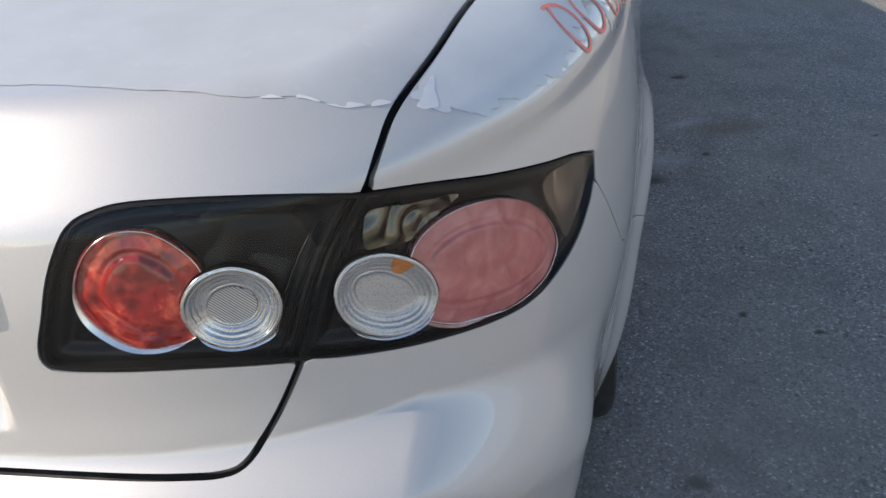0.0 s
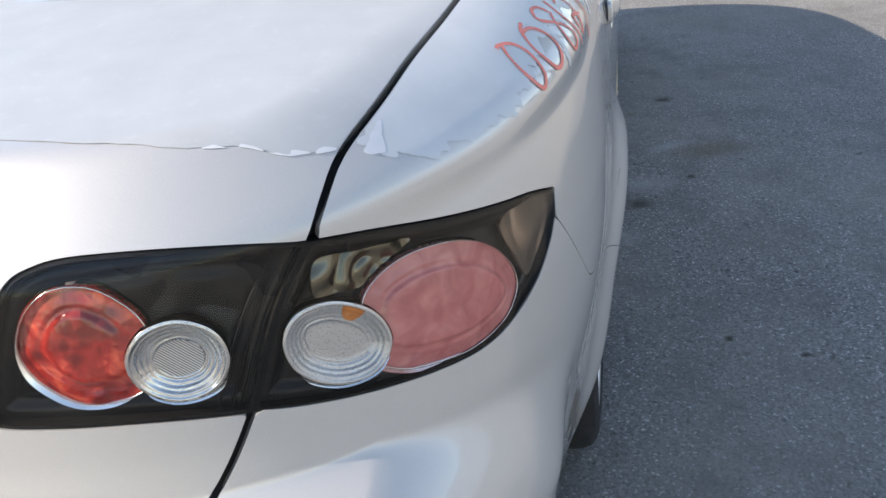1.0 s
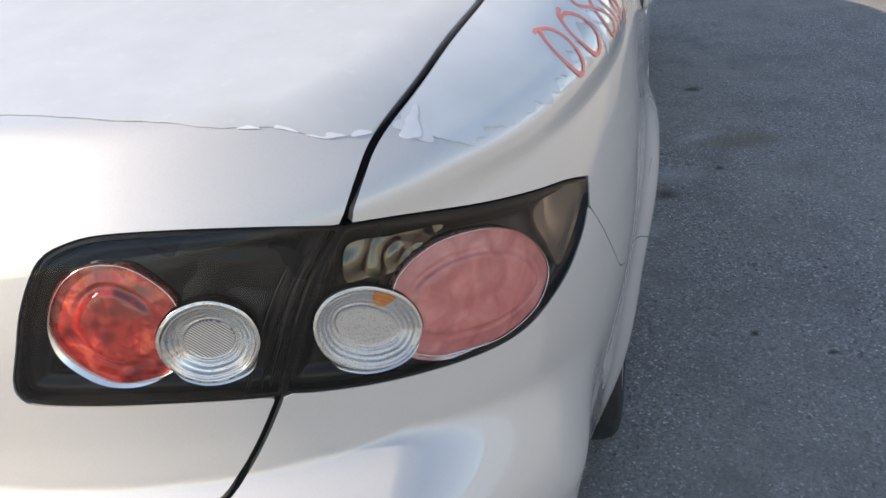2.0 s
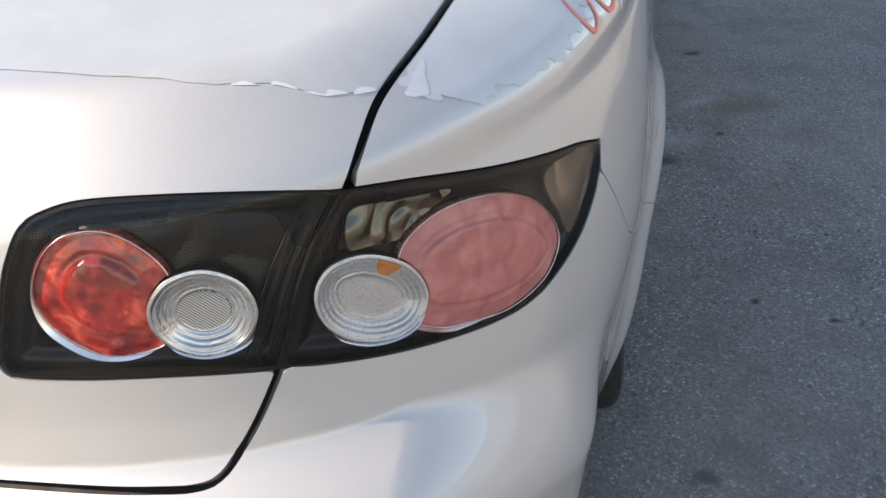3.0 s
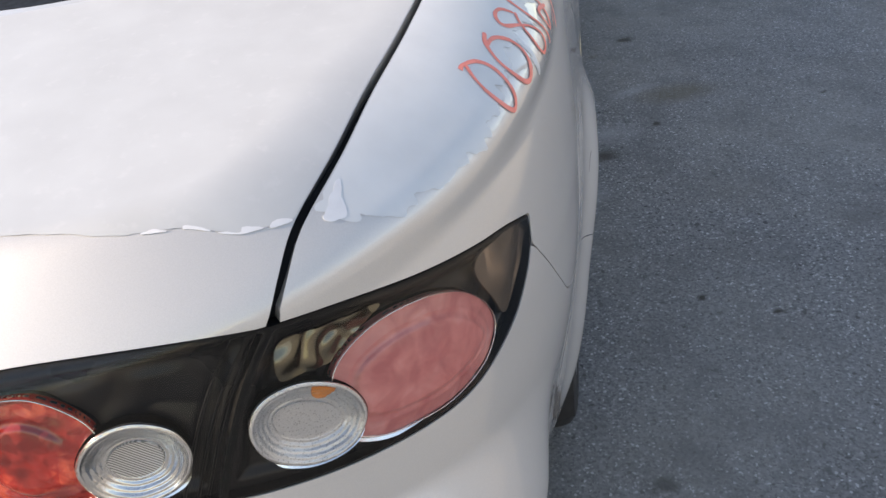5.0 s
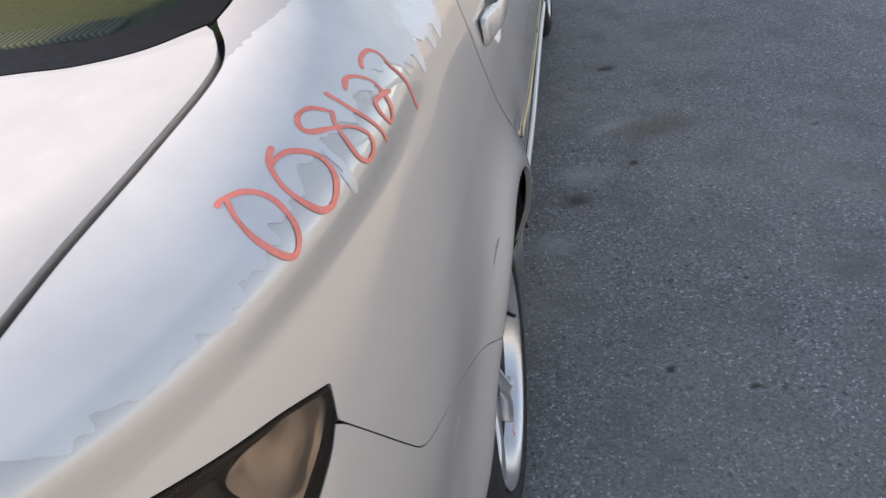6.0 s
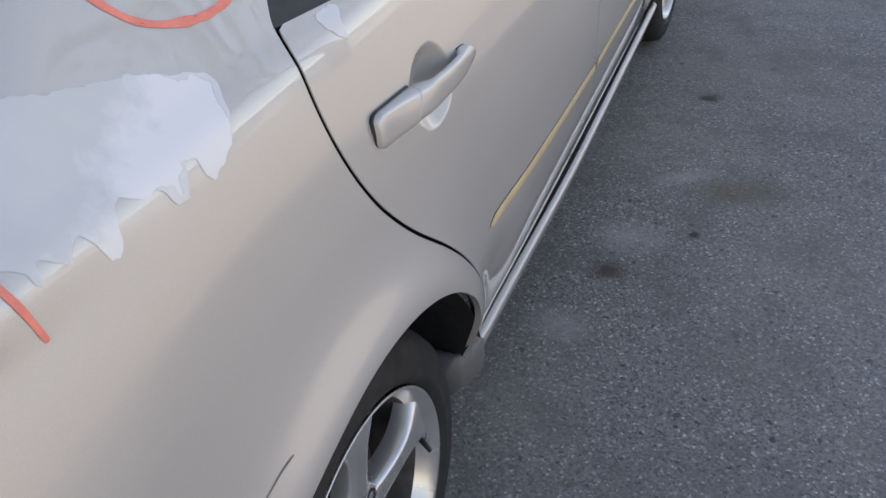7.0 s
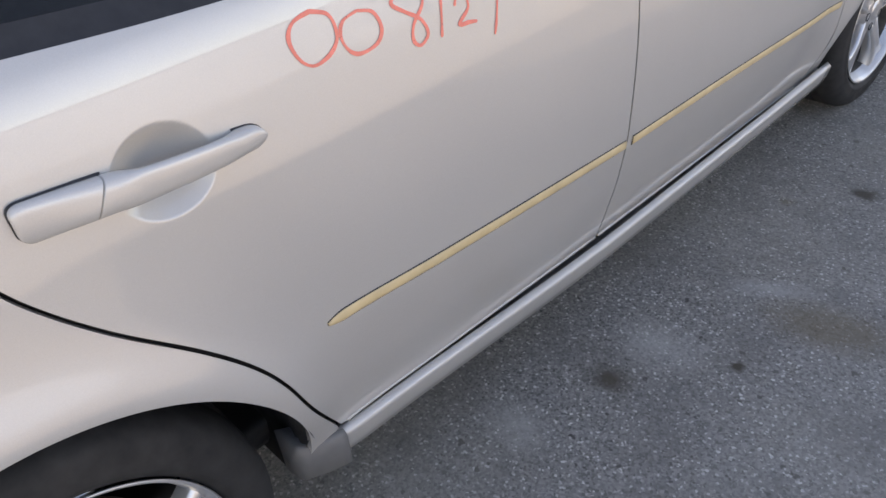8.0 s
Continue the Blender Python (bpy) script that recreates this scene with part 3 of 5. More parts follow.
f_lid = inside(outline(LID_LOW, LID_LAMP, LID_TOP, GLASS_BASE, past(REAR, 1.32, REAR, 0.16)), BODY)
f_glass = inside(outline(rev(GLASS_BASE), GLASS_SIDE, GLASS_TOP, past(0.5, UP, REAR, UP), past(REAR, 1.4, REAR, 1.32)), BODY)
f_quarter = inside(outline(LID_TOP, GLASS_SIDE, ROOF_SIDE[:3], rev(DOOR_UP), DOOR_SEAM, [(0.84, 0.40, 0.27), (0.83, 0.20, 0.28), (0.83, -0.02, 0.32)], rev(BUMPER_SEAM), rev(LAMP_TOP)), BODY)
f_bumper = inside(outline(BUMPER_SEAM, [(0.83, 0.0, 0.30), (0.80, -0.05, 0.20)], past(0.25, -0.6, REAR, -0.6), past(REAR, -0.5, REAR, 0.16), LID_LOW, rev(LAMP_LOW[2:])), BODY)
f_door = inside(outline(BELT[:5], PILLAR, SILL_REAR, rev(DOOR_SEAM)), BODY)
f_door2 = inside(outline(BELT[4:], WING_SEAM, SILL_FRONT, rev(PILLAR)), BODY)
f_side_glass = inside(outline(DOOR_UP, ROOF_SIDE[2:], SCREEN_POST, rev(BELT)), BODY)
f_roof = inside(outline(rev(GLASS_TOP), ROOF_SIDE, SCREEN_POST, rev(SCREEN_EDGE), SCREEN_TOP, past(2.0, UP, 0.45, UP)), BODY)
f_screen = inside(outline(SCREEN_EDGE, SCREEN_LOW, past(2.55, UP, 1.9, UP), rev(SCREEN_TOP)), BODY)
f_hood = inside(outline(rev(SCREEN_LOW), [(0.72, 2.13, 1.03), (0.74, 2.12, 1.00)], HOOD_SIDE, HOOD_FRONT, past(FORE, 0.12, FORE, UP), past(FORE, UP, 2.6, UP)), BODY)
f_fender = inside(outline(HOOD_SIDE[:3], FENDER_FRONT, [(0.83, 2.5, 0.28), (0.815, 2.20, 0.240)], rev(WING_SEAM)), BODY)
f_nose = inside(outline(rev(FENDER_FRONT), HOOD_SIDE[2:], HOOD_FRONT, past(FORE, 0.12, FORE, -0.6), past(3.5, -0.6, 2.85, -0.6)), BODY)

car = tagged(new("car"), "silver saloon car with flaking paint and red marker numbers", "car")
f_lamps = np.maximum(inside(outline(LAMP_TOP, LAMP_LOW, LID_LAMP), BODY), inside(outline(LAMP_IN, rev(LID_LAMP)), BODY))
# black backing shell, added so that the gaps between panels read dark
inner = panel("inner_structure", BODY, np.minimum(np.minimum(np.minimum(-f_glass, -f_side_glass), np.minimum(-f_screen, arches)) - 0.004, 0.006 - f_lamps), DARK, car, "black inner shell added behind the panel gaps", lift=-0.022, flange=0, halves="both")
lid = panel("trunk_lid", BODY, np.minimum(f_lid - 0.0045, -inside(outline(LAMP_IN, rev(LID_LAMP)), BODY) - 0.0015), PAINT, car, "silver trunk lid with flaking paint along its edge", halves="both", flange=0.02)
quarters = pair("quarter_panel", BODY, np.minimum(f_quarter - 0.0028, arches), PAINT, car, "silver quarter panel with peeled clear coat and red numbers", flange=0.012)
bumper = panel("rear_bumper", BODY, np.minimum(np.minimum(f_bumper + 0.0012, -f_lid - 0.0028), arches), PAINT, car, "silver rear bumper cover", halves="both", flange=0.015)
doors = pair("rear_door", BODY, f_door - 0.0030, PAINT, car, "silver rear door", flange=0.002)
doors2 = pair("front_door", BODY, f_door2 - 0.0016, PAINT, car, "silver front door", flange=0.006)
roof = panel("roof", BODY, f_roof - 0.002, PAINT, car, "silver roof", halves="both")
hood = panel("hood", BODY, f_hood - 0.002, PAINT, car, "silver hood", halves="both")
fenders = pair("front_fender", BODY, np.minimum(f_fender - 0.002, arches), PAINT, car, "silver front fender")
nose = panel("front_bumper", BODY, np.minimum(f_nose - 0.002, arches), PAINT, car, "silver front bumper", halves="both")
# glass with its black borders
rear_glass = panel("rear_window", BODY, f_glass - 0.050, REAR_GLASS, car, "tinted rear window", lift=-0.003, flange=0, halves="both")
panel("window_border", BODY, np.minimum(f_glass - 0.003, 0.052 - f_glass), FRIT, rear_glass, "black dotted glass border", lift=-0.002, flange=0.004, halves="both")
screen = panel("windscreen", BODY, f_screen - 0.004, GLASS, car, "tinted windscreen", lift=-0.003, flange=0, halves="both")
for side_ in ("right", "left"):
    pane = panel("side_window", BODY, f_side_glass - 0.029, GLASS, car, "dark tinted side window", lift=-0.006, flange=0, halves=side_)
    panel("window_frame", BODY, np.minimum(f_side_glass + 0.003, 0.031 - f_side_glass), BLACK, pane, "matt black window frame", lift=-0.002, flange=0.008, halves=side_)


# ---- tail lamps ----
def fine(line_points, d, pad=0.03):
    se = np.vstack([place(run) for run in line_points])
    lo, hi = se.min(0) - pad, se.max(0) + pad
    return sheet_of(np.arange(lo[0], hi[0], d), np.arange(lo[1], hi[1], d))


def ring_of(sheet, points):
    return inside(ring_line(points), sheet)


LAMP = fine([LAMP_TOP, LAMP_LOW, LAMP_IN], 0.0022)
OUTER_RED = [(0.660, -0.914, 0.956), (0.690, -0.879, 0.977), (0.728, -0.831, 0.968), (0.756, -0.791, 0.942), (0.774, -0.765, 0.904), (0.779, -0.762, 0.872), (0.768, -0.788, 0.848), (0.743, -0.833, 0.843),
             (0.714, -0.870, 0.851), (0.680, -0.906, 0.868), (0.655, -0.925, 0.900)]
OUTER_CLEAR = [(0.675, -0.907, 0.905), (0.661, -0.923, 0.881), (0.631, -0.947, 0.883), (0.603, -0.964, 0.908), (0.595, -0.965, 0.942), (0.609, -0.953, 0.966), (0.638, -0.932, 0.966), (0.665, -0.911, 0.940)]
INNER_RED = [(0.389, -1.036, 0.987), (0.405, -1.028, 1.016), (0.429, -1.019, 1.032), (0.456, -1.013, 1.032), (0.478, -1.008, 1.017), (0.495, -1.006, 0.992), (0.497, -1.011, 0.958), (0.485, -1.017, 0.930),
             (0.457, -1.026, 0.919), (0.426, -1.033, 0.921), (0.403, -1.038, 0.940), (0.391, -1.039, 0.962)]
INNER_CLEAR = [(0.554, -0.988, 0.943), (0.538, -0.997, 0.917), (0.507, -1.011, 0.912), (0.481, -1.018, 0.930), (0.475, -1.018, 0.960), (0.492, -1.009, 0.984), (0.521, -0.997, 0.990), (0.547, -0.988, 0.973)]
CHROME_WEDGE = [(0.624, -0.940, 0.976), (0.628, -0.930, 1.005), (0.656, -0.908, 1.003), (0.700, -0.865, 0.992), (0.684, -0.885, 0.982), (0.662, -0.910, 0.968), (0.641, -0.930, 0.972)]
CHROME_TIP = [(0.768, -0.762, 0.950), (0.790, -0.712, 0.950), (0.806, -0.668, 0.938), (0.811, -0.662, 0.918), (0.805, -0.692, 0.896), (0.789, -0.740, 0.872), (0.783, -0.752, 0.900)]


AMBER_SPOT = [(0.644, -0.927, 0.960), (0.657, -0.916, 0.955), (0.658, -0.918, 0.945), (0.650, -0.926, 0.938), (0.643, -0.930, 0.945)]


def crumple(sheet, scale, depth):
    """Facets of a moulded reflector."""
    return np.array([depth * abs(noise.noise(Vector(q) * scale)) for q in sheet[1]])


def tube(name, points, radius, lift, mat, parent, label, halves, closed=True, skip=None):
    """A thin rounded bead along a line on the surface, sunk by -lift."""
    se = ring_line(points)[0] if closed else smooth(place(points))
    if skip:
        # leave out the stretch that another ring covers
        x0, y0 = ring_line(skip)[0].T
        x1, y1 = np.roll(x0, -1), np.roll(y0, -1)
        x, y = se[:, :1], se[:, 1:]
        covered = (((y0 > y) != (y1 > y)) & (x < (x1 - x0) * (y - y0) / np.where(y1 == y0, 1e-12, y1 - y0) + x0)).sum(1) % 2 == 1
        if covered.any():
            k = np.where(covered & ~np.roll(covered, -1))[0][0]
            se = np.roll(se, -k - 1, 0)[:(~covered).sum()]
            closed = False
    p = skin(se[:, 0], se[:, 1])
    n = normals(p)
    along = np.roll(p, -1, 0) - np.roll(p, 1, 0) if closed else np.gradient(p, axis=0)
    across = np.cross(n, along)
    across /= np.linalg.norm(across, axis=1, keepdims=True)
    m = 8
    rings = [p + n * lift + (across * math.cos(2 * math.pi * j / m) + n * math.sin(2 * math.pi * j / m)) * radius for j in range(m)]
    k = len(p)
    verts = np.vstack(rings)
    last = k if closed else k - 1
    faces = [(j * k + i_, j * k + (i_ + 1) % k, (j + 1) % m * k + (i_ + 1) % k, (j + 1) % m * k + i_) for j in range(m) for i_ in range(last)]
    if halves == "left":
        verts, faces = verts * np.array([-1, 1, 1]), [fc[::-1] for fc in faces]
    return mesh_object(name, verts, faces, mat, parent, label)


def tail_lamp(name, lens_line, red, clear_ring, red_mat, centre_mat, ring_mat, label, halves):
    f = inside(lens_line, LAMP)
    fr, fc = ring_of(LAMP, red), ring_of(LAMP, clear_ring)
    thing = panel(name, LAMP, f - 0.001, LENS, car, label, lift=-0.001, flange=0, halves=halves)
    thing.visible_shadow = False
    panel("seal", LAMP, np.minimum(f + 0.0005, 0.0035 - f), FRIT, thing, "black rubber seal", lift=-0.0015, flange=0.012, halves=halves)
    # a moulded ledge along the upper edge, faint facets below
    panel("housing", LAMP, np.minimum(f - 0.002, np.minimum(-fr - 0.003, -fc)), HOUSING, thing, "gloss black lamp housing", flange=0.004, halves=halves,
          relief=-0.012 - 0.006 * step(0.010, 0.022, f) + crumple(LAMP, 22, 0.006) * step(0.02, 0.035, f))
    lens_net = fine([red], 0.0016, 0.03)
    fr, fc, f = ring_of(lens_net, red), ring_of(lens_net, clear_ring), inside(lens_line, lens_net)
    mid = np.mean(red, axis=0)
    ray_x, ray_z = lens_net[1][:, 0] - mid[0], lens_net[1][:, 2] - mid[2]
    low = (-0.85 * ray_z - 0.5 * ray_x) / np.hypot(ray_x, ray_z)
    inward = -ray_x / np.hypot(ray_x, ray_z) if red is INNER_RED else 0 * ray_x
    # trough shaped wider below and inward, where the sky's gleam shows on it
    wide = 0.0010 + 0.0044 * step(0.3, 0.9, low) + 0.0016 * step(0.0, 0.6, inward)
    panel("lens_surround", lens_net, np.minimum(np.minimum(-fr, wide + fr), np.minimum(-fc - 0.001, f - 0.003)), CHROME, thing, "polished trough round the red lens", flange=0.003, halves=halves,
          relief=-0.011 + 0.7 * np.clip(-fr, 0, 0.012))
    panel("red_lens", lens_net, np.minimum(fr, -fc - 0.002), red_mat, thing, label, halves=halves, flange=0.008,
          relief=-0.009 + 0.005 * step(0.0, 0.035, fr) - 0.0010 * step(0.016, 0.019, fr) + 0.0016 * step(0.022, 0.026, fr) + crumple(lens_net, 30, 0.0014))
    tube("red_rim", red, 0.0007, -0.0065, CHROME, thing, "thin bright rim", halves, skip=clear_ring)
    bowl_net = fine([clear_ring], 0.0012, 0.022)
    fb = ring_of(bowl_net, clear_ring)
    mid = np.mean(clear_ring, axis=0)
    ray_x, ray_z = bowl_net[1][:, 0] - mid[0], bowl_net[1][:, 2] - mid[2]
    # band shaped as a lower crescent alone, after the gleam of sky there
    wide = 0.0062 * step(0.35, 0.85, -ray_z / np.hypot(ray_x, ray_z))
    panel("lower_band", bowl_net, np.minimum(-fb - 0.0008, wide + fb), CHROME, thing, "polished band under the clear reflector", flange=0.003, halves=halves, relief=-0.010 + 0.7 * np.clip(-fb, 0, 0.01))
    bowl = -0.012 + 0.010 * step(0.030, 0.0, fb) ** 2
    panel("clear_reflector", bowl_net, np.minimum(fb, 0.0235 - fb), ring_mat, thing, "ringed clear reflector", flange=0.004, halves=halves, relief=bowl + 0.0015 * np.abs(np.sin(math.pi * fb / 0.0044)))
    panel("reflector_centre", bowl_net, fb - 0.0215, centre_mat, thing, "finely hatched centre of the reflector", flange=0.002, halves=halves, relief=bowl + 0.0022)
    tube("clear_rim", clear_ring, 0.0010, -0.0025, CHROME, thing, "thin bright rim", halves)
    return thing, bowl_net, fb, bowl


lens_out = outline(LAMP_TOP, LAMP_LOW, LID_LAMP)
lens_in = outline(LAMP_IN, rev(LID_LAMP))
for half in ("right", "left"):
    a, net, fb, bowl = tail_lamp("outer_tail_lamp", lens_out, OUTER_RED, OUTER_CLEAR, PALED_RED, FROSTED, FROSTED, "smoked outer tail lamp, red lens paled by painted sky reflection", half)
    f_out = inside(lens_out, LAMP)
    wedge_net = fine([CHROME_WEDGE], 0.0013, 0.012)
    panel("chrome_wedge", wedge_net, np.minimum(ring_of(wedge_net, CHROME_WEDGE), np.minimum(inside(lens_out, wedge_net) - 0.004, -ring_of(wedge_net, OUTER_RED) - 0.006)), SMOKED, a, "crumpled smoky reflector", flange=0.004, halves=half, relief=-0.0085 + crumple(wedge_net, 42, 0.0060))
    panel("chrome_tip", LAMP, np.minimum(ring_of(LAMP, CHROME_TIP), np.minimum(f_out - 0.004, -ring_of(LAMP, OUTER_RED) - 0.005)), TIP, a, "pale reflector at the lamp tip", flange=0.004, halves=half, relief=-0.0085 + crumple(LAMP, 20, 0.007))
    # the bulb's refracted image is an amber patch laid on the reflector
    panel("amber_patch", net, np.minimum(ring_of(net, AMBER_SPOT), np.minimum(fb - 0.003, 0.0235 - fb)), AMBER, a, "amber patch on the rings for the bulb seen refracted", flange=0.002, halves=half, relief=bowl + 0.0006 + 0.0015 * np.abs(np.sin(math.pi * fb / 0.0044)))
    b = tail_lamp("inner_tail_lamp", lens_in, INNER_RED, INNER_CLEAR, RED, HATCHED, RINGED, "smoked inner tail lamp with red and clear lenses", half)[0]
    for off in (0.012, 0.022, 0.036):
        line = [(q[0] - off, q[1], q[2] * 0.93 + 0.066) for q in LID_LAMP]
        tube("rib", line, 0.0012, -0.0105, HOUSING, b, "", half, closed=False)

# ---- number-plate garnish on the lid ----
GARNISH = [(0.02, -1.075, 1.026), (0.280, -1.044, 1.026), (0.297, -1.043, 1.023), (0.304, -1.043, 1.013), (0.303, -1.046, 0.990), (0.299, -1.050, 0.966), (0.02, -1.078, 0.962)]
PLATE = fine([GARNISH], 0.006, 0.02)
panel("garnish", PLATE, inside(outline(GARNISH[:2], GARNISH[1:6], GARNISH[5:], past(REAR, 0.4, REAR, 0.55)), PLATE), PAINT, lid, "silver bar over the plate recess", lift=0.009, flange=0.012, halves="both")


# ---- handles, side strips and sills ----
def on_side(y, z, off=0.0):
    """The car's right side at y and z: the point, lifted by off, and the way out."""
    p = meet(np.array([[0.0, y, z]]), np.array([[1.0, 0, 0]]))[0]
    n = normals(p[None])[0]
    return Vector(p + n * off), Vector(n)


def bar(name, run, half_height, thick, mat, parent, label="", taper_start=False, sink=0.003, mirror=False):
    """A slim rounded bar that lies along the side."""
    pts = smooth(run, 14)
    bm = bmesh.new()
    rings = []
    for k, (y, z) in enumerate(pts):
        q, out = on_side(y, z)
        h = half_height * (math.sqrt(min(1.0, (k + 0.25) / 3.5)) if taper_start else 1.0)
        up = Vector((0, 0, 1)) - out * out.z
        up.normalize()
        ring = [(-sink, -h), (thick * 0.5, -h), (thick * 0.9, -h * 0.75), (thick, 0), (thick * 0.9, h * 0.75), (thick * 0.5, h), (-sink, h)]
        rings.append([bm.verts.new(((q + out * a + up * b).x * (-1 if mirror else 1), (q + out * a + up * b).y, (q + out * a + up * b).z)) for a, b in ring])
    for a, b in zip(rings, rings[1:]):
        for j in range(len(a) - 1):
            bm.faces.new((a[j], a[j + 1], b[j + 1], b[j]))
    bm.faces.new(rings[0])
    bm.faces.new(rings[-1][::-1])
    bmesh.ops.recalc_face_normals(bm, faces=bm.faces)
    return part(name, bm, mat, parent, label)


def handle(parent, mirror):
    """A pull handle over its hollow: a fixed end cap and a bowed grip in one line, on a thin black gasket."""
    flip = -1 if mirror else 1

    def piece(u0, u1, n, grow=0.0, flat=False):
        bm = bmesh.new()
        rings = []
        for k in range(n):
            u = u0 + (u1 - u0) * (0.5 - 0.5 * math.cos(math.pi * k / (n - 1)))
            y = 0.150 + u * 0.289
            mid_z = 0.9255 - 0.022 * u
            a, b = min(1, max(0, (u - u0) / 0.055)) if u0 < 0.1 else 1.0, max(0, (u - 0.925) / (u1 - 0.925)) if u1 > 0.9 else 0.0
            start_end = 0.45 + 0.55 * math.sqrt(max(0, 1 - (1 - a) ** 2.4))
            half = (0.0235 - 0.0095 * u) * start_end * math.sqrt(max(0.03, 1 - b ** 2.2)) + grow
            base = 0.8592 + (0.922 - mid_z) * 0.12
            face = base + 0.006 + 0.006 * start_end + 0.014 * float(step(0.0, 0.46, u)) - 0.012 * max(0, (u - 0.60) / 0.40) ** 2
            free = float(step(0.33, 0.45, u) * step(0.90, 0.80, u))
            deep = base - 0.006 + (face - 0.015 - base + 0.006) * free if face - 0.015 > base - 0.006 else base - 0.006
            if flat:
                face, deep = base + 0.0022, base - 0.006
            ring = []
            for j in range(24):
                ang = 2 * math.pi * j / 24
                c, s_ = math.cos(ang), math.sin(ang)
                c, s_ = math.copysign(abs(c) ** 0.62, c), math.copysign(abs(s_) ** 0.78, s_)
                slant = 0.0055 * s_ * (1 + math.cos(math.pi * min(1, abs(u - 0.29) / 0.29)))
                ring.append(bm.verts.new((flip * ((face + deep) / 2 + c * (face - deep) / 2), y + slant, mid_z + s_ * half)))
            rings.append(ring)
        for a, b in zip(rings, rings[1:]):
            for j in range(24):
                bm.faces.new((a[j], a[(j + 1) % 24], b[(j + 1) % 24], b[j]))
        bm.faces.new(rings[0])
        bm.faces.new(rings[-1][::-1])
        bmesh.ops.recalc_face_normals(bm, faces=bm.faces)
        return bm

    part("handle_cap", piece(0.0, 0.286, 22), PAINT, parent, "silver handle end cap")
    part("handle_grip", piece(0.294, 1.0, 44), PAINT, parent, "silver pull handle")
    # the dark joint round the cap and under the grip's far end
    part("handle_gasket", piece(-0.004, 0.30, 20, 0.0009, True), BLACK, parent, "black gasket under the handle cap")
    part("handle_gasket", piece(0.87, 1.004, 16, 0.0009, True), BLACK, parent, "black gasket under the grip")


for mirror in (False, True):
    d, d2 = (doors[1], doors2[1]) if mirror else (doors[0], doors2[0])
    handle(d, mirror)
    run = [(0.458, 0.574), (0.588, 0.568), (0.850, 0.549), (1.203, 0.525)]
    run2 = [(1.228, 0.524), (1.632, 0.512), (2.215, 0.484)]
    bar("door_hem", [(0.475, 0.3060), (0.735, 0.2945), (1.192, 0.2712)], 0.0032, 0.0020, PAINT, d, "rolled lower edge of the door", mirror=mirror)
    bar("door_hem", [(1.204, 0.2705), (1.660, 0.2570), (2.180, 0.2450)], 0.0032, 0.0020, PAINT, d2, "rolled lower edge of the door", mirror=mirror)
    for r, who in ((run, d), (run2, d2)):
        bar("strip_backing", r, 0.0115, 0.0022, BLACK, who, "black edge of the side strip", r is run, mirror=mirror)
        bar("side_strip", r, 0.0098, 0.0042, CREAM, who, "faded cream side strip", r is run, mirror=mirror)


def sill(mirror):
    """The painted sill below the doors, with its thin upper lip."""
    flip = -1 if mirror else 1
    bm = bmesh.new()
    rings = []
    for y in np.linspace(0.44, 2.31, 60):
        top = 0.3065 - 0.041 * step(0.4, 1.3, y) + 0.010 * step(1.9, 2.3, y)
        out = 0.835 - 0.006 * step(0.50, 0.42, y) + 0.004 * step(1.9, 2.3, y)
        section = [(out - 0.055, top - 0.034), (out - 0.013, top - 0.030), (out - 0.0125, top - 0.006), (out - 0.011, top - 0.003), (out, top - 0.012), (out + 0.002, top - 0.016), (out + 0.001, top - 0.022), (out - 0.006, top - 0.050), (out - 0.018, top - 0.080), (out - 0.036, top - 0.096), (out - 0.10, top - 0.104)]
        rings.append([bm.verts.new((flip * x, y, z)) for x, z in section])
    for a, b in zip(rings, rings[1:]):
        for j in range(len(a) - 1):
            bm.faces.new((a[j], a[j + 1], b[j + 1], b[j]))
    bm.faces.new(rings[0])
    bm.faces.new(rings[-1][::-1])
    bmesh.ops.recalc_face_normals(bm, faces=bm.faces)
    part("sill", bm, PAINT, car, "silver sill below the doors")
    bm = bmesh.new()
    # the guard at the sill's rear end, behind the tyre
    rings = []
    for k, y in enumerate(np.linspace(0.374, 0.46, 8)):
        u = k / 7
        top, out = 0.318 - 0.018 * u, 0.831 + 0.007 * u
        section = [(out - 0.075, top - 0.010), (out - 0.010, top), (out - 0.001, top - 0.006), (out - 0.002, top - 0.05), (out - 0.008, top - 0.088), (out - 0.022, top - 0.104), (out - 0.075, top - 0.120)]
        rings.append([bm.verts.new((flip * (x - 0.012 * (1 - u) ** 3), y, z)) for x, z in section])
    for a, b in zip(rings, rings[1:]):
        for j in range(len(a) - 1):
            bm.faces.new((a[j], a[j + 1], b[j + 1], b[j]))
    bm.faces.new(rings[0])
    bm.faces.new(rings[-1][::-1])
    bmesh.ops.recalc_face_normals(bm, faces=bm.faces)
    part("sill_end", bm, PLASTIC, car, "scuffed grey end of the sill at the wheel arch")


sill(False)
sill(True)


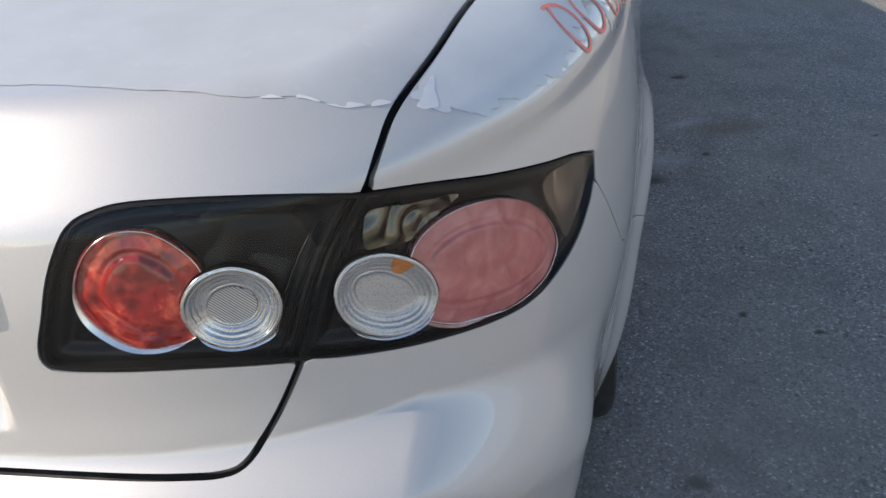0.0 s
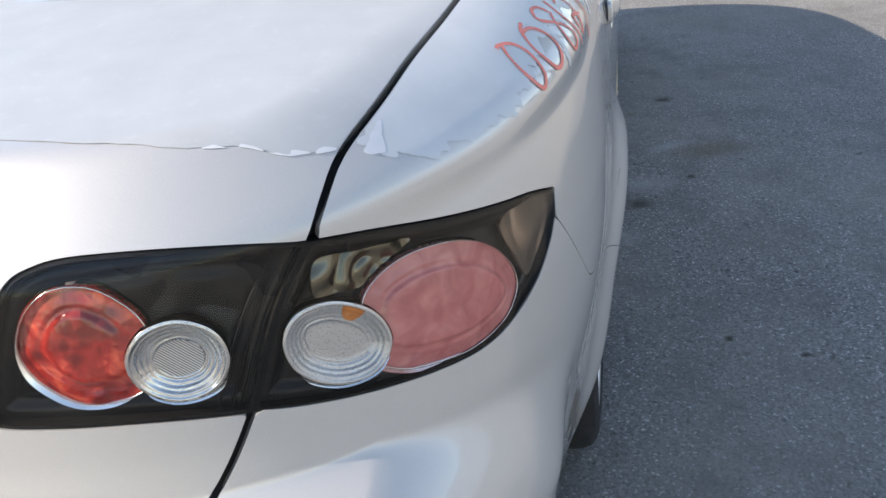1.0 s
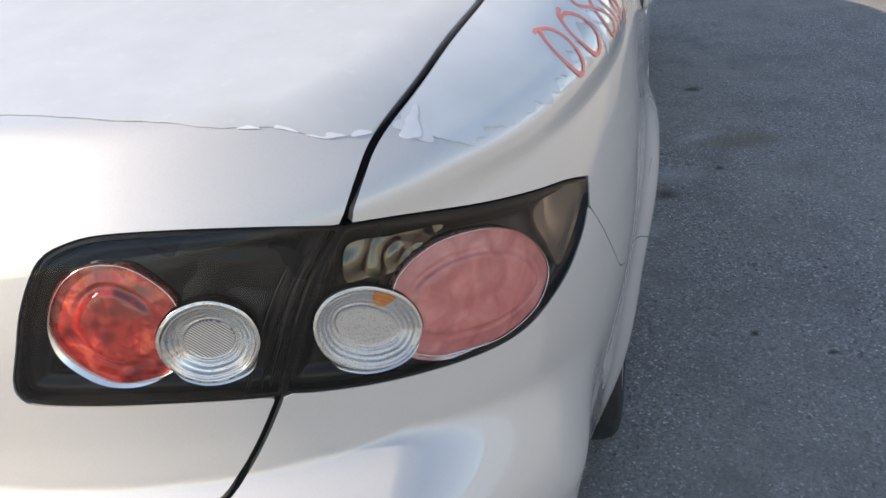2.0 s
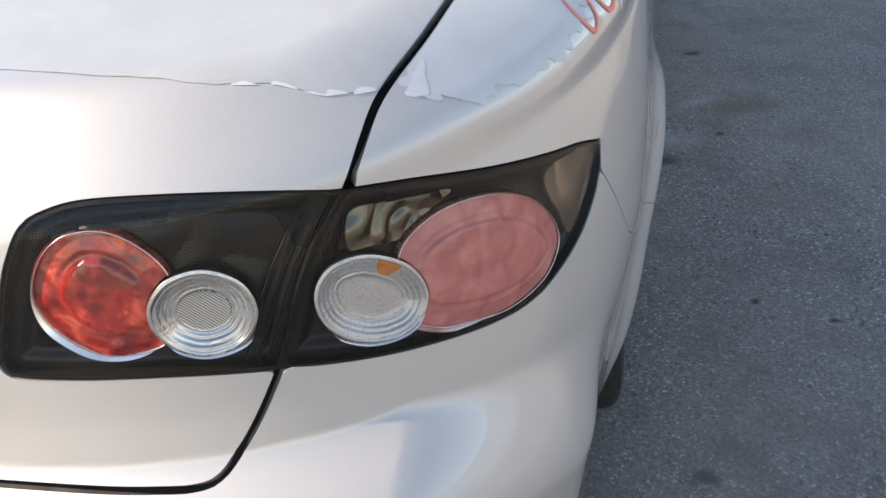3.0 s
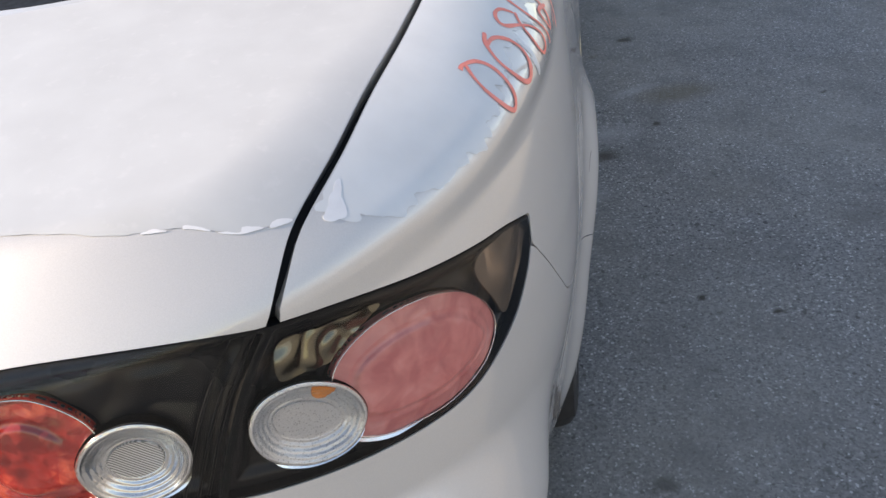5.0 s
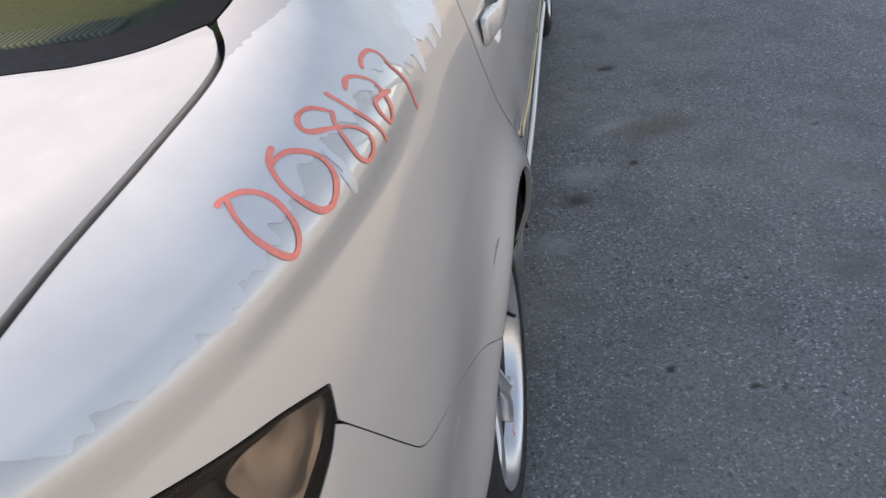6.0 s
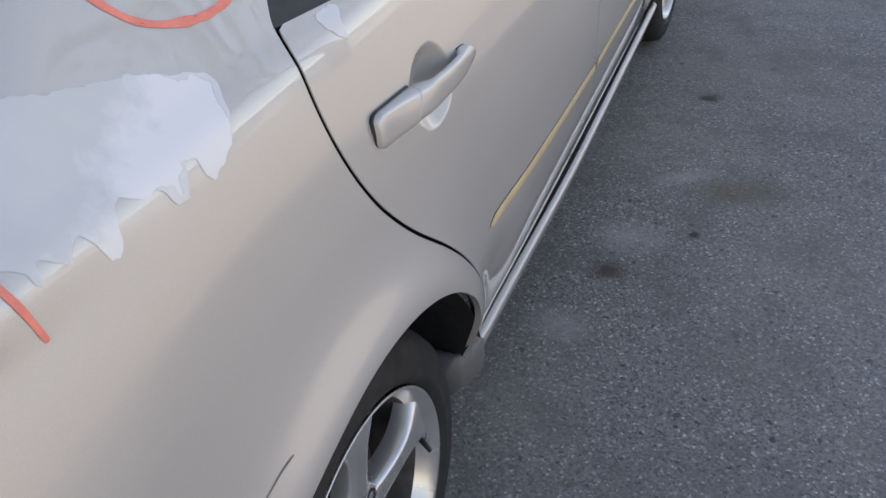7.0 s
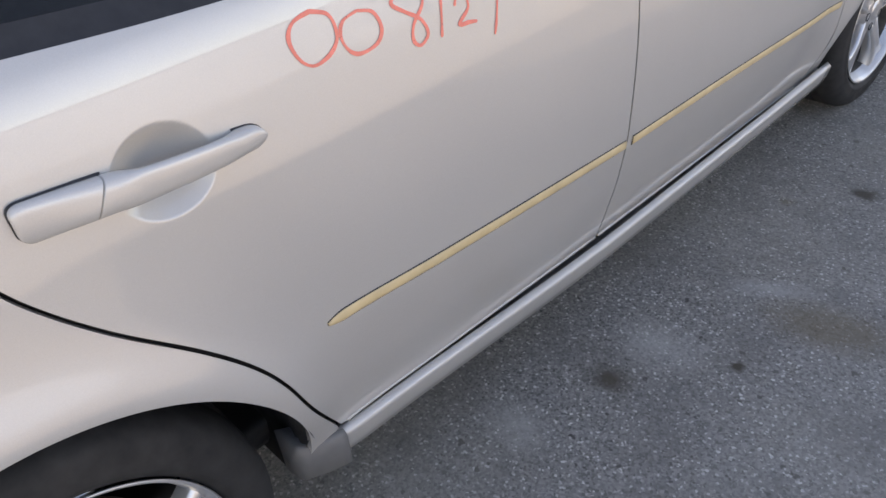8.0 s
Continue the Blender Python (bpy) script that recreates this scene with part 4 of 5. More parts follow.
# ---- wheels ----
def arch_liner(y, flip):
    bm = bmesh.new()
    n = 40
    rings = []
    for x, r, low, back in ((0.850, ARCH_R + 0.002, 0.17, -0.02), (0.838, ARCH_R + 0.006, 0.17, -0.02), (0.760, ARCH_R + 0.006, -0.30, 0.10), (0.52, ARCH_R + 0.004, -0.30, 0.10), (0.50, 0.10, -0.30, 0.10)):
        rings.append([bm.verts.new((flip * (x + (0.013 * math.cos(a) if x > 0.8 else 0.0)), y + r * math.cos(a), WHEEL_Z + r * math.sin(a))) for a in np.linspace(low, math.pi + back, n)])
    for a, b in zip(rings, rings[1:]):
        for j in range(n - 1):
            bm.faces.new((a[j], a[j + 1], b[j + 1], b[j]))
    part("arch_liner", bm, DARK, car, "black wheel arch liner")


def wheel(y, flip):
    """Tyre with grooves, and a five-spoke alloy rim with bolts, valve and brake disc; its outer face looks along x."""
    hub = new("wheel")
    hub.parent = car
    hub["label"] = "black tyre on a silver five-spoke alloy rim"
    R = 0.319
    tyre = lathe([(-0.19, 0.235), (-0.205, 0.262), (-0.200, 0.298), (-0.185, R - 0.004), (-0.150, R), (-0.138, R), (-0.136, R - 0.008), (-0.128, R - 0.008), (-0.126, R), (-0.092, R), (-0.090, R - 0.008), (-0.082, R - 0.008),
                  (-0.080, R), (-0.046, R), (-0.028, R - 0.003), (-0.012, 0.309), (0.000, 0.294), (0.006, 0.272), (0.006, 0.256), (0.008, 0.252), (0.006, 0.247), (0.002, 0.240), (-0.006, 0.232)], 112)
    for v in tyre.verts:
        v.co.z = max(v.co.z, -WHEEL_Z + 0.0005)
    part("tyre", tyre, RUBBER, hub, "worn black tyre")
    rim = part("rim", lathe([(-0.006, 0.226), (0.001, 0.2325), (0.0035, 0.2305), (0.001, 0.226), (-0.012, 0.218), (-0.030, 0.209), (-0.034, 0.207)], 112), ALLOY, hub, "silver alloy rim")
    part("barrel", lathe([(-0.034, 0.207), (-0.110, 0.200), (-0.18, 0.215), (-0.19, 0.232)], 96), DULL_ALLOY, rim, "dark rim barrel")
    part("hub_face", lathe([(-0.022, 0.0005), (-0.020, 0.024), (-0.023, 0.029), (-0.026, 0.031), (-0.024, 0.040), (-0.027, 0.070), (-0.050, 0.074)], 40), ALLOY, rim)
    for k in range(5):
        ang = radians(8 + 72 * k)
        bm = bmesh.new()
        rows = []
        for j, u in enumerate(np.linspace(0, 1, 14)):
            r = 0.050 + u * 0.170
            half = 0.030 - 0.008 * math.sin(math.pi * min(1, u * 1.15)) + 0.036 * max(0, (u - 0.55) / 0.45) ** 2
            crest = -0.026 + 0.016 * math.sin(math.pi * u * 0.62) - 0.004 * u
            row = []
            for v, drop in ((-1.0, -0.040), (-1.0, -0.012), (-0.86, -0.002), (-0.5, 0.0), (0, -0.0035), (0.5, 0.0), (0.86, -0.002), (1.0, -0.012), (1.0, -0.040)):
                a2 = v * half
                row.append(bm.verts.new((crest + drop, r * math.cos(ang) - a2 * math.sin(ang), r * math.sin(ang) + a2 * math.cos(ang))))
            rows.append(row)
        for a, b in zip(rows, rows[1:]):
            for j in range(8):
                bm.faces.new((a[j], a[j + 1], b[j + 1], b[j]))
        bm.faces.new(rows[0])
        bm.faces.new(rows[-1][::-1])
        bmesh.ops.recalc_face_normals(bm, faces=bm.faces)
        part("spoke", bm, ALLOY, rim)
        b_ang = ang + radians(36)
        part("bolt_hole", lathe([(-0.026, 0.0135), (-0.0235, 0.0130), (-0.024, 0.0105), (-0.045, 0.0100), (-0.046, 0.0005)], 18), DARK, rim, "", pose(0, 0.0525 * math.cos(b_ang), 0.0525 * math.sin(b_ang)))
        part("wheel_bolt", lathe([(-0.044, 0.0085), (-0.036, 0.0085), (-0.034, 0.006), (-0.034, 0.0005)], 6), STEEL, rim, "", pose(0, 0.0525 * math.cos(b_ang), 0.0525 * math.sin(b_ang)))
    va = radians(-10)
    part("valve", lathe([(-0.040, 0.0055), (-0.012, 0.0050), (-0.010, 0.0042), (0.000, 0.0042), (0.001, 0.0005)], 12), BLACK, rim, "black rubber valve", pose(0.0, 0.196 * math.cos(va), 0.196 * math.sin(va), 0, 0, -35))
    if flip > 0 and y == AXLE:
        # a faint red marker cross low on the rim
        for y0, z0, y1, z1 in ((0.006, -0.163, -0.039, -0.165), (-0.024, -0.140, -0.012, -0.186)):
            way = Vector((0, y1 - y0, z1 - z0))
            side_ = Vector((0, -way.z, way.y)).normalized() * 0.0035
            bm = bmesh.new()
            rows = [[bm.verts.new(Vector((-0.0065 - 0.002 * math.sin(math.pi * u), y0, z0)) + way * u + side_ * v * (0.8 + 0.2 * math.sin(9 * u))) for v in (-1, 0, 1)] for u in np.linspace(0, 1, 8)]
            for a, b in zip(rows, rows[1:]):
                for j in range(2):
                    bm.faces.new((a[j], a[j + 1], b[j + 1], b[j]))
            part("marker_stroke", bm, MARKER, rim, "red marker stroke on the rim")
    part("brake_disc", lathe([(-0.075, 0.0005), (-0.075, 0.075), (-0.085, 0.080), (-0.085, 0.140), (-0.097, 0.140), (-0.097, 0.08)], 64), STEEL, hub, "rusty brake disc")
    part("brake_caliper", box_bm((0.055, 0.05, 0.12), 0.012), STEEL, hub, "brake caliper", pose(-0.09, -0.115, 0.03, 18))
    hub.matrix_basis = pose(0.832, y + 0.004, WHEEL_Z) if flip > 0 else pose(-0.832, y + 0.004, WHEEL_Z, 0, 0, 180)
    return hub


for y in (AXLE, FRONT):
    for flip in (1, -1):
        arch_liner(y, flip)
        wheel(y, flip)

# ---- underside and cabin fill; the seats added to block sun through the windows ----
part("underbody", box_bm((1.35, 3.9, 0.06), 0.02), DARK, car, "black underbody", pose(0, 1.3, 0.23))
part("parcel_shelf", box_bm((1.25, 0.52, 0.03), 0.008), SHELF, car, "grey felt parcel shelf", pose(0, -0.14, 1.10))
part("shelf_grille", box_bm((0.92, 0.06, 0.006), 0.002), GRILLE, car, "ribbed grey grille on the parcel shelf", pose(0, -0.20, 1.121))
part("rear_seat", box_bm((1.30, 0.16, 0.62), 0.05, 4), CLOTH, car, "fawn cloth rear seat", pose(0, 0.22, 0.88, 18))
for x in (-0.37, 0.37):
    part("front_seat", box_bm((0.50, 0.16, 0.80), 0.06, 4), CLOTH, car, "fawn cloth front seat", pose(x, 1.05, 0.88, 14))
    part("headrest", box_bm((0.26, 0.09, 0.18), 0.035, 3), CLOTH, car, "fawn cloth headrest", pose(x, 0.98, 1.30, 14))
part("dashboard", box_bm((1.35, 0.45, 0.30), 0.08, 4), BLACK, car, "black dashboard", pose(0, 1.90, 0.92))


# ---- peeled clear coat ----
SHOULDER = sheet_of(np.arange(-0.80, 0.34, 0.0034), np.arange(0.42, 0.86, 0.0034))


def ragged(sheet, f, size, scale):
    """Shifts a line's distance by a coarse and a fine noise, so that its edge frays downwards in teeth."""
    out = f.copy()
    for k in np.where(np.abs(f) < 0.05)[0]:
        q = sheet[1][k]
        v = Vector((q[0] * 0.35, q[1], q[2] * 0.35))
        out[k] += size * (noise.noise(v * scale) + 0.5 * noise.noise(v * scale * 2.7 + Vector((7, 3, 1))))
    return out


PEEL_LOW = [(0.6629, -0.8485, 1.0792), (0.6822, -0.8482, 1.0641), (0.7139, -0.8178, 1.0540), (0.7440, -0.7701, 1.0487), (0.7723, -0.7102, 1.0437), (0.7856, -0.6564, 1.0530), (0.7911, -0.6189, 1.0598), (0.7852, -0.5969, 1.0698), (0.7966, -0.5577, 1.0680), (0.7951, -0.5354, 1.0732), (0.7979, -0.5136, 1.0747), (0.8117, -0.5133, 1.0618), (0.8225, -0.5183, 1.0423), (0.8248, -0.5084, 1.0373), (0.8153, -0.4958, 1.0615), (0.7999, -0.4826, 1.0773), (0.8081, -0.4587, 1.0724), (0.8139, -0.4268, 1.0693), (0.8113, -0.3974, 1.0726), (0.8174, -0.3669, 1.0670), (0.8148, -0.3369, 1.0696), (0.8183, -0.3059, 1.0656)]
# the big rounded lobes towards the door
PEEL_LOBES = [(0.8187, -0.3019, 1.0649), (0.8261, -0.2804, 1.0555), (0.8323, -0.2768, 1.0442), (0.8324, -0.2698, 1.0442), (0.8265, -0.2651, 1.0543), (0.8312, -0.2550, 1.0455), (0.8330, -0.2482, 1.0405), (0.8300, -0.2402, 1.0467), (0.8268, -0.2318, 1.0508), (0.8314, -0.2248, 1.0424), (0.8367, -0.2193, 1.0244), (0.8377, -0.2128, 1.0198), (0.8371, -0.2058, 1.0221), (0.8334, -0.1978, 1.0349), (0.8297, -0.1943, 1.0440), (0.8250, -0.1815, 1.0508), (0.8299, -0.1694, 1.0422), (0.8324, -0.1468, 1.0357), (0.8368, -0.1423, 1.0229), (0.8383, -0.1348, 1.0174), (0.8379, -0.1268, 1.0190), (0.8343, -0.1188, 1.0306), (0.8294, -0.1118, 1.0424), (0.8313, -0.1018, 1.0384), (0.8366, -0.0998, 1.0238), (0.8387, -0.0908, 1.0162), (0.8376, -0.0783, 1.0202), (0.8362, -0.0638, 1.0251), (0.8334, -0.0524, 1.0332)]
PEEL_END = [(0.8334, -0.0524, 1.0332), (0.8199, -0.0330, 1.0563), (0.8071, -0.0205, 1.0715), (0.8009, -0.0278, 1.0798)]
PEEL_TOP = [(0.8009, -0.0278, 1.0798), (0.7945, -0.0488, 1.0894), (0.7810, -0.1019, 1.1100), (0.7731, -0.1558, 1.1231), (0.7646, -0.1967, 1.1345), (0.7594, -0.2344, 1.1341), (0.7455, -0.2606, 1.1408), (0.7340, -0.2808, 1.1441), (0.7256, -0.2952, 1.1460), (0.7125, -0.3445, 1.1422)]
PEEL_LID = [(0.7082, -0.3545, 1.1421), (0.6909, -0.4622, 1.1365), (0.6806, -0.5676, 1.1294), (0.6683, -0.6916, 1.1179), (0.6567, -0.7961, 1.1040), (0.6511, -0.8523, 1.0861)]
own = inside(outline(LID_TOP, GLASS_SIDE, ROOF_SIDE[:3], rev(DOOR_UP), DOOR_SEAM[:6], [(0.85, -0.2, 0.8), (0.83, -0.6, 0.85)], rev(LAMP_TOP)), SHOULDER) - 0.004
peel = inside(outline(PEEL_LOW, PEEL_LOBES, PEEL_END, PEEL_TOP, PEEL_LID), SHOULDER)


def teeth(sheet, f, size, pitch):
    """Drips across the lower edge: narrow along the car, long down the slope."""
    out = f.copy()
    for k in np.where(np.abs(f) < 0.06)[0]:
        q = sheet[1][k]
        along = q[1] + 0.25 * q[2]
        w = abs(noise.noise(Vector((along * pitch, 1.7, q[2] * 6)))) * 1.9 + 0.6 * noise.noise(Vector((along * pitch * 2.6, 9.1, q[2] * 10)))
        out[k] += size * (w - 0.8)
    return out


fringe = teeth(SHOULDER, peel, 0.010, 48)
fringe = ragged(SHOULDER, fringe, 0.004, 110)
clean = ragged(SHOULDER, peel, 0.0034, 120)
# teeth along the lower edge alone
run = skin(*smooth(place(PEEL_LOW), 6).T)
gap_to = np.full(len(peel), 1.0)
near = np.where(np.abs(peel) < 0.06)[0]
gap_to[near] = np.min([np.linalg.norm(SHOULDER[1][near] - q, axis=1) for q in run], axis=0)
mask = np.clip(1.6 - gap_to / 0.03, 0, 1) * step(-0.27, -0.31, SHOULDER[1][:, 1])
peel = np.minimum(clean * (1 - mask) + fringe * mask, own)
panel("peeled_area", SHOULDER, peel, PEELED, quarters[0], "chalky area where the clear coat has peeled", lift=0.0004, flange=0.0)
FLAKE = plain("white_flaking_edge", (0.66, 0.665, 0.675), 0.5, 0.15, grain=90, change=0.03)


def scraps(name, sheet, f, mat, parent, label, least=90):
    """Each lone piece where f is above nought, as a part of its own; crumbs fall away."""
    rows, cols = sheet[3]
    todo = (f > 0).reshape(rows, cols)
    while todo.any():
        i0, j0 = np.argwhere(todo)[0]
        heap, own_ = [(i0, j0)], []
        todo[i0, j0] = False
        while heap:
            a, b = heap.pop()
            own_.append(a * cols + b)
            for c, d in ((a - 1, b), (a + 1, b), (a, b - 1), (a, b + 1), (a - 1, b - 1), (a + 1, b + 1), (a - 1, b + 1), (a + 1, b - 1)):
                if 0 <= c < rows and 0 <= d < cols and todo[c, d]:
                    todo[c, d] = False
                    heap.append((c, d))
        if len(own_) >= least:
            alone = np.minimum(f, -1e-4)
            alone[own_] = f[own_]
            panel(name, sheet, alone, mat, parent, label, lift=0.0008, flange=0.0005)


rim_width = -0.002 + step(-0.33, -0.24, SHOULDER[1][:, 1]) * 0.005 + ragged(SHOULDER, np.zeros(len(peel)), 0.006, 60)
scraps("flaking_edge", SHOULDER, np.minimum(np.minimum(peel, rim_width - peel), own - 0.012), FLAKE, quarters[0], "white lifted edge of the peeling coat", 25)


def patch(name, points, parent, label, d=0.0028, size=0.003, scale=120, mat=FLAKE):
    net = fine([points], d, 0.02)
    f = ragged(net, ring_of(net, points), size, scale)
    return panel(name, net, f, mat, parent, label, lift=0.0006, flange=0.0005)


patch("flaked_spot", [(0.813, 0.150, 1.066), (0.8142, 0.187, 1.0652), (0.822, 0.1854, 1.0565), (0.8256, 0.1769, 1.0522), (0.8369, 0.1690, 1.0375), (0.8341, 0.1599, 1.0415), (0.8271, 0.1513, 1.0504), (0.8211, 0.1465, 1.0575)], doors[0], "white flaked spot below the window")
patch("flaked_spot", [(0.6623, -0.8539, 1.0768), (0.6637, -0.8402, 1.0836), (0.6673, -0.8187, 1.0902), (0.6701, -0.8187, 1.0883), (0.6716, -0.8285, 1.0833), (0.6775, -0.8424, 1.0713), (0.6700, -0.8509, 1.0720)], quarters[0], "white flaked spot beside the lid seam", 0.0016, 0.0018, 150)
# the deck's coat has gone as far as the crease over the lamps
LID_CREST = [(0.0197, -0.9299, 1.1359), (0.1497, -0.9285, 1.1347), (0.3026, -0.9265, 1.1307), (0.3860, -0.9271, 1.1272), (0.4660, -0.9259, 1.1210), (0.5218, -0.9157, 1.1134), (0.5659, -0.9018, 1.1049), (0.5839, -0.8968, 1.0989), (0.6023, -0.8911, 1.0922), (0.6248, -0.8779, 1.0878), (0.6417, -0.8640, 1.0854)]
DECK_SIDE = [(0.6449, -0.8558, 1.0881), (0.6666, -0.7938, 1.0989), (0.6799, -0.6909, 1.1134), (0.6961, -0.5704, 1.1250), (0.7006, -0.4746, 1.1334), (0.6897, -0.3950, 1.1414)]
DECK_FRONT = [(0.690, -0.385, 1.141), (0.655, -0.375, 1.150), (0.600, -0.420, 1.153), (0.466, -0.452, 1.157), (0.30, -0.466, 1.161), (0.02, -0.470, 1.164)]
DECK = fine([LID_CREST, DECK_SIDE, DECK_FRONT], 0.0050, 0.02)
bare = inside(outline(LID_CREST, DECK_SIDE, DECK_FRONT, past(REAR, 1.36, REAR, 1.05)), DECK)
bare = ragged(DECK, bare, 0.0035, 55)
bare = np.minimum(bare, inside(outline(LID_LOW, LID_LAMP, LID_TOP, GLASS_BASE, past(REAR, 1.32, REAR, 0.16)), DECK) - 0.0052)
panel("peeled_area", DECK, bare, DECK_PEELED, lid, "chalky deck where the clear coat has peeled", lift=0.0005, flange=0.0, halves="both")
# white scraps of lifted coat along the lid's crease
CREST = fine([LID_CREST[5:]], 0.0014, 0.010)
edge_ = ragged(CREST, inside(outline(LID_CREST, DECK_SIDE, DECK_FRONT, past(REAR, 1.36, REAR, 1.05)), CREST), 0.0035, 55)
scrap_width = -0.0026 + 0.0030 * step(0.53, 0.60, CREST[1][:, 0]) + ragged(CREST, np.zeros(len(edge_)), 0.0062, 105)
scraps("flaking_edge", CREST, np.minimum(np.minimum(edge_ + 0.0016, scrap_width - edge_), inside(outline(LID_LOW, LID_LAMP, LID_TOP, GLASS_BASE, past(REAR, 1.32, REAR, 0.16)), CREST) - 0.006), FLAKE, lid, "white lifted scrap of coat on the lid", 14)


# ---- red marker strokes ----
def stroke(points, parent, width=0.0075, label="red paint marker stroke"):
    """A brush line laid on the surface, a little uneven."""
    se = smooth(place(points), 10)
    p = skin(se[:, 0], se[:, 1])
    n = normals(p)
    along = np.gradient(p, axis=0)
    across = np.cross(n, along)
    across /= np.maximum(np.linalg.norm(across, axis=1, keepdims=True), 1e-9)
    k = len(p)
    wide = width / 2 * np.array([1 + 0.45 * noise.noise(Vector(q) * 45) for q in p])
    wide[0] *= 0.6
    wide[-1] *= 0.6
    raise_ = 0.0012 + 0.0002 * np.linspace(0, 1, k)
    verts = np.vstack([p + n * (raise_ - 0.0004)[:, None] - across * wide[:, None], p + n * raise_[:, None] - across * (wide * 0.7)[:, None], p + n * raise_[:, None] + across * (wide * 0.7)[:, None], p + n * (raise_ - 0.0004)[:, None] + across * wide[:, None]])
    faces = [(r * k + j, r * k + j + 1, (r + 1) * k + j + 1, (r + 1) * k + j) for r in range(3) for j in range(k - 1)]
    return mesh_object("marker_digit", verts, faces, MARKER, parent, label, np.vstack([n] * 4))


NUMBER = {
    "0": [(0.7496, -0.6174, 1.0919), (0.7513, -0.6074, 1.0927), (0.7630, -0.5899, 1.0882), (0.7790, -0.5844, 1.0775), (0.7950, -0.5936, 1.0621), (0.8016, -0.6059, 1.0506), (0.8011, -0.6204, 1.0451), (0.7942, -0.6291, 1.0529), (0.7793, -0.6293, 1.0677), (0.7633, -0.6188, 1.0821), (0.7536, -0.6060, 1.0915)],
    "0b": [(0.7677, -0.5309, 1.0958), (0.7704, -0.5503, 1.0907), (0.7831, -0.5665, 1.0776), (0.7996, -0.5716, 1.0631), (0.8104, -0.5665, 1.0511), (0.8154, -0.5511, 1.0477), (0.8143, -0.5283, 1.0559), (0.8055, -0.5153, 1.0680), (0.7931, -0.5144, 1.0782), (0.7802, -0.5257, 1.0873), (0.7741, -0.5389, 1.0898), (0.7715, -0.5512, 1.0893)],
    "8": [(0.7936, -0.4480, 1.0861), (0.7808, -0.4592, 1.0955), (0.7759, -0.4771, 1.0975), (0.7804, -0.4909, 1.0925), (0.7886, -0.4893, 1.0861), (0.8006, -0.4693, 1.0782), (0.8130, -0.4505, 1.0687), (0.8246, -0.4438, 1.0566), (0.8298, -0.4538, 1.0462), (0.8286, -0.4730, 1.0437), (0.8233, -0.4823, 1.0536), (0.8120, -0.4730, 1.0679), (0.8016, -0.4603, 1.0781), (0.7955, -0.4451, 1.0847)],
    "1": [(0.7852, -0.4245, 1.0949), (0.8088, -0.4243, 1.0742), (0.8335, -0.4192, 1.0341)],
    "2": [(0.7980, -0.4001, 1.0849), (0.7949, -0.3816, 1.0883), (0.8005, -0.3651, 1.0834), (0.8141, -0.3541, 1.0705), (0.8310, -0.3707, 1.0503), (0.8341, -0.3918, 1.0418), (0.8284, -0.3980, 1.0541), (0.8218, -0.3894, 1.0628), (0.8225, -0.3707, 1.0619), (0.8269, -0.3461, 1.0564)],
    "7": [(0.8018, -0.3437, 1.0824), (0.7976, -0.3253, 1.0872), (0.7993, -0.3013, 1.0858), (0.8080, -0.2901, 1.0762), (0.8224, -0.2980, 1.0611), (0.8390, -0.2937, 1.0075)],
}
for key, points in NUMBER.items():
    stroke(points, quarters[0], 0.0056, f"red marker digit {key[0]}")
DOOR_NUMBER = {
    "0": [(0.849, 0.553, 1.013), (0.851, 0.524, 1.008), (0.853, 0.511, 0.990), (0.855, 0.517, 0.963), (0.857, 0.535, 0.949), (0.856, 0.562, 0.955), (0.854, 0.578, 0.972), (0.851, 0.575, 1.000), (0.849, 0.550, 1.013)],
    "0b": [(0.852, 0.618, 0.992), (0.853, 0.592, 0.986), (0.855, 0.583, 0.968), (0.857, 0.590, 0.948), (0.858, 0.606, 0.939), (0.857, 0.634, 0.942), (0.855, 0.647, 0.958), (0.853, 0.640, 0.982), (0.852, 0.616, 0.992)],
    "8": [(0.850, 0.720, 0.985), (0.850, 0.690, 0.995), (0.852, 0.672, 0.982), (0.855, 0.690, 0.966), (0.858, 0.714, 0.948), (0.860, 0.721, 0.926), (0.861, 0.705, 0.915), (0.860, 0.694, 0.925), (0.857, 0.700, 0.945), (0.853, 0.722, 0.965), (0.850, 0.724, 0.985)],
    "1": [(0.851, 0.760, 0.985), (0.857, 0.752, 0.945), (0.863, 0.744, 0.913)],
    "2": [(0.856, 0.778, 0.945), (0.854, 0.786, 0.958), (0.855, 0.800, 0.953), (0.858, 0.802, 0.935), (0.861, 0.780, 0.919), (0.860, 0.800, 0.915), (0.861, 0.815, 0.912)],
    "7": [(0.853, 0.838, 0.948), (0.854, 0.852, 0.948), (0.857, 0.862, 0.935), (0.862, 0.855, 0.905), (0.867, 0.846, 0.882)],
}
for key, points in DOOR_NUMBER.items():
    stroke(points, doors[0], 0.0050, f"red marker digit {key[0]}")
# a ringed mark on the rear pillar
stroke([(0.655, -0.010, 1.225), (0.667, -0.052, 1.205), (0.690, -0.078, 1.175), (0.715, -0.074, 1.148), (0.741, -0.057, 1.128), (0.755, -0.035, 1.117), (0.764, -0.002, 1.109), (0.769, 0.034, 1.107), (0.763, 0.069, 1.112), (0.740, 0.095, 1.140), (0.705, 0.098, 1.190), (0.675, 0.060, 1.222), (0.655, -0.010, 1.225)], quarters[0], 0.0085, "red marker ring")
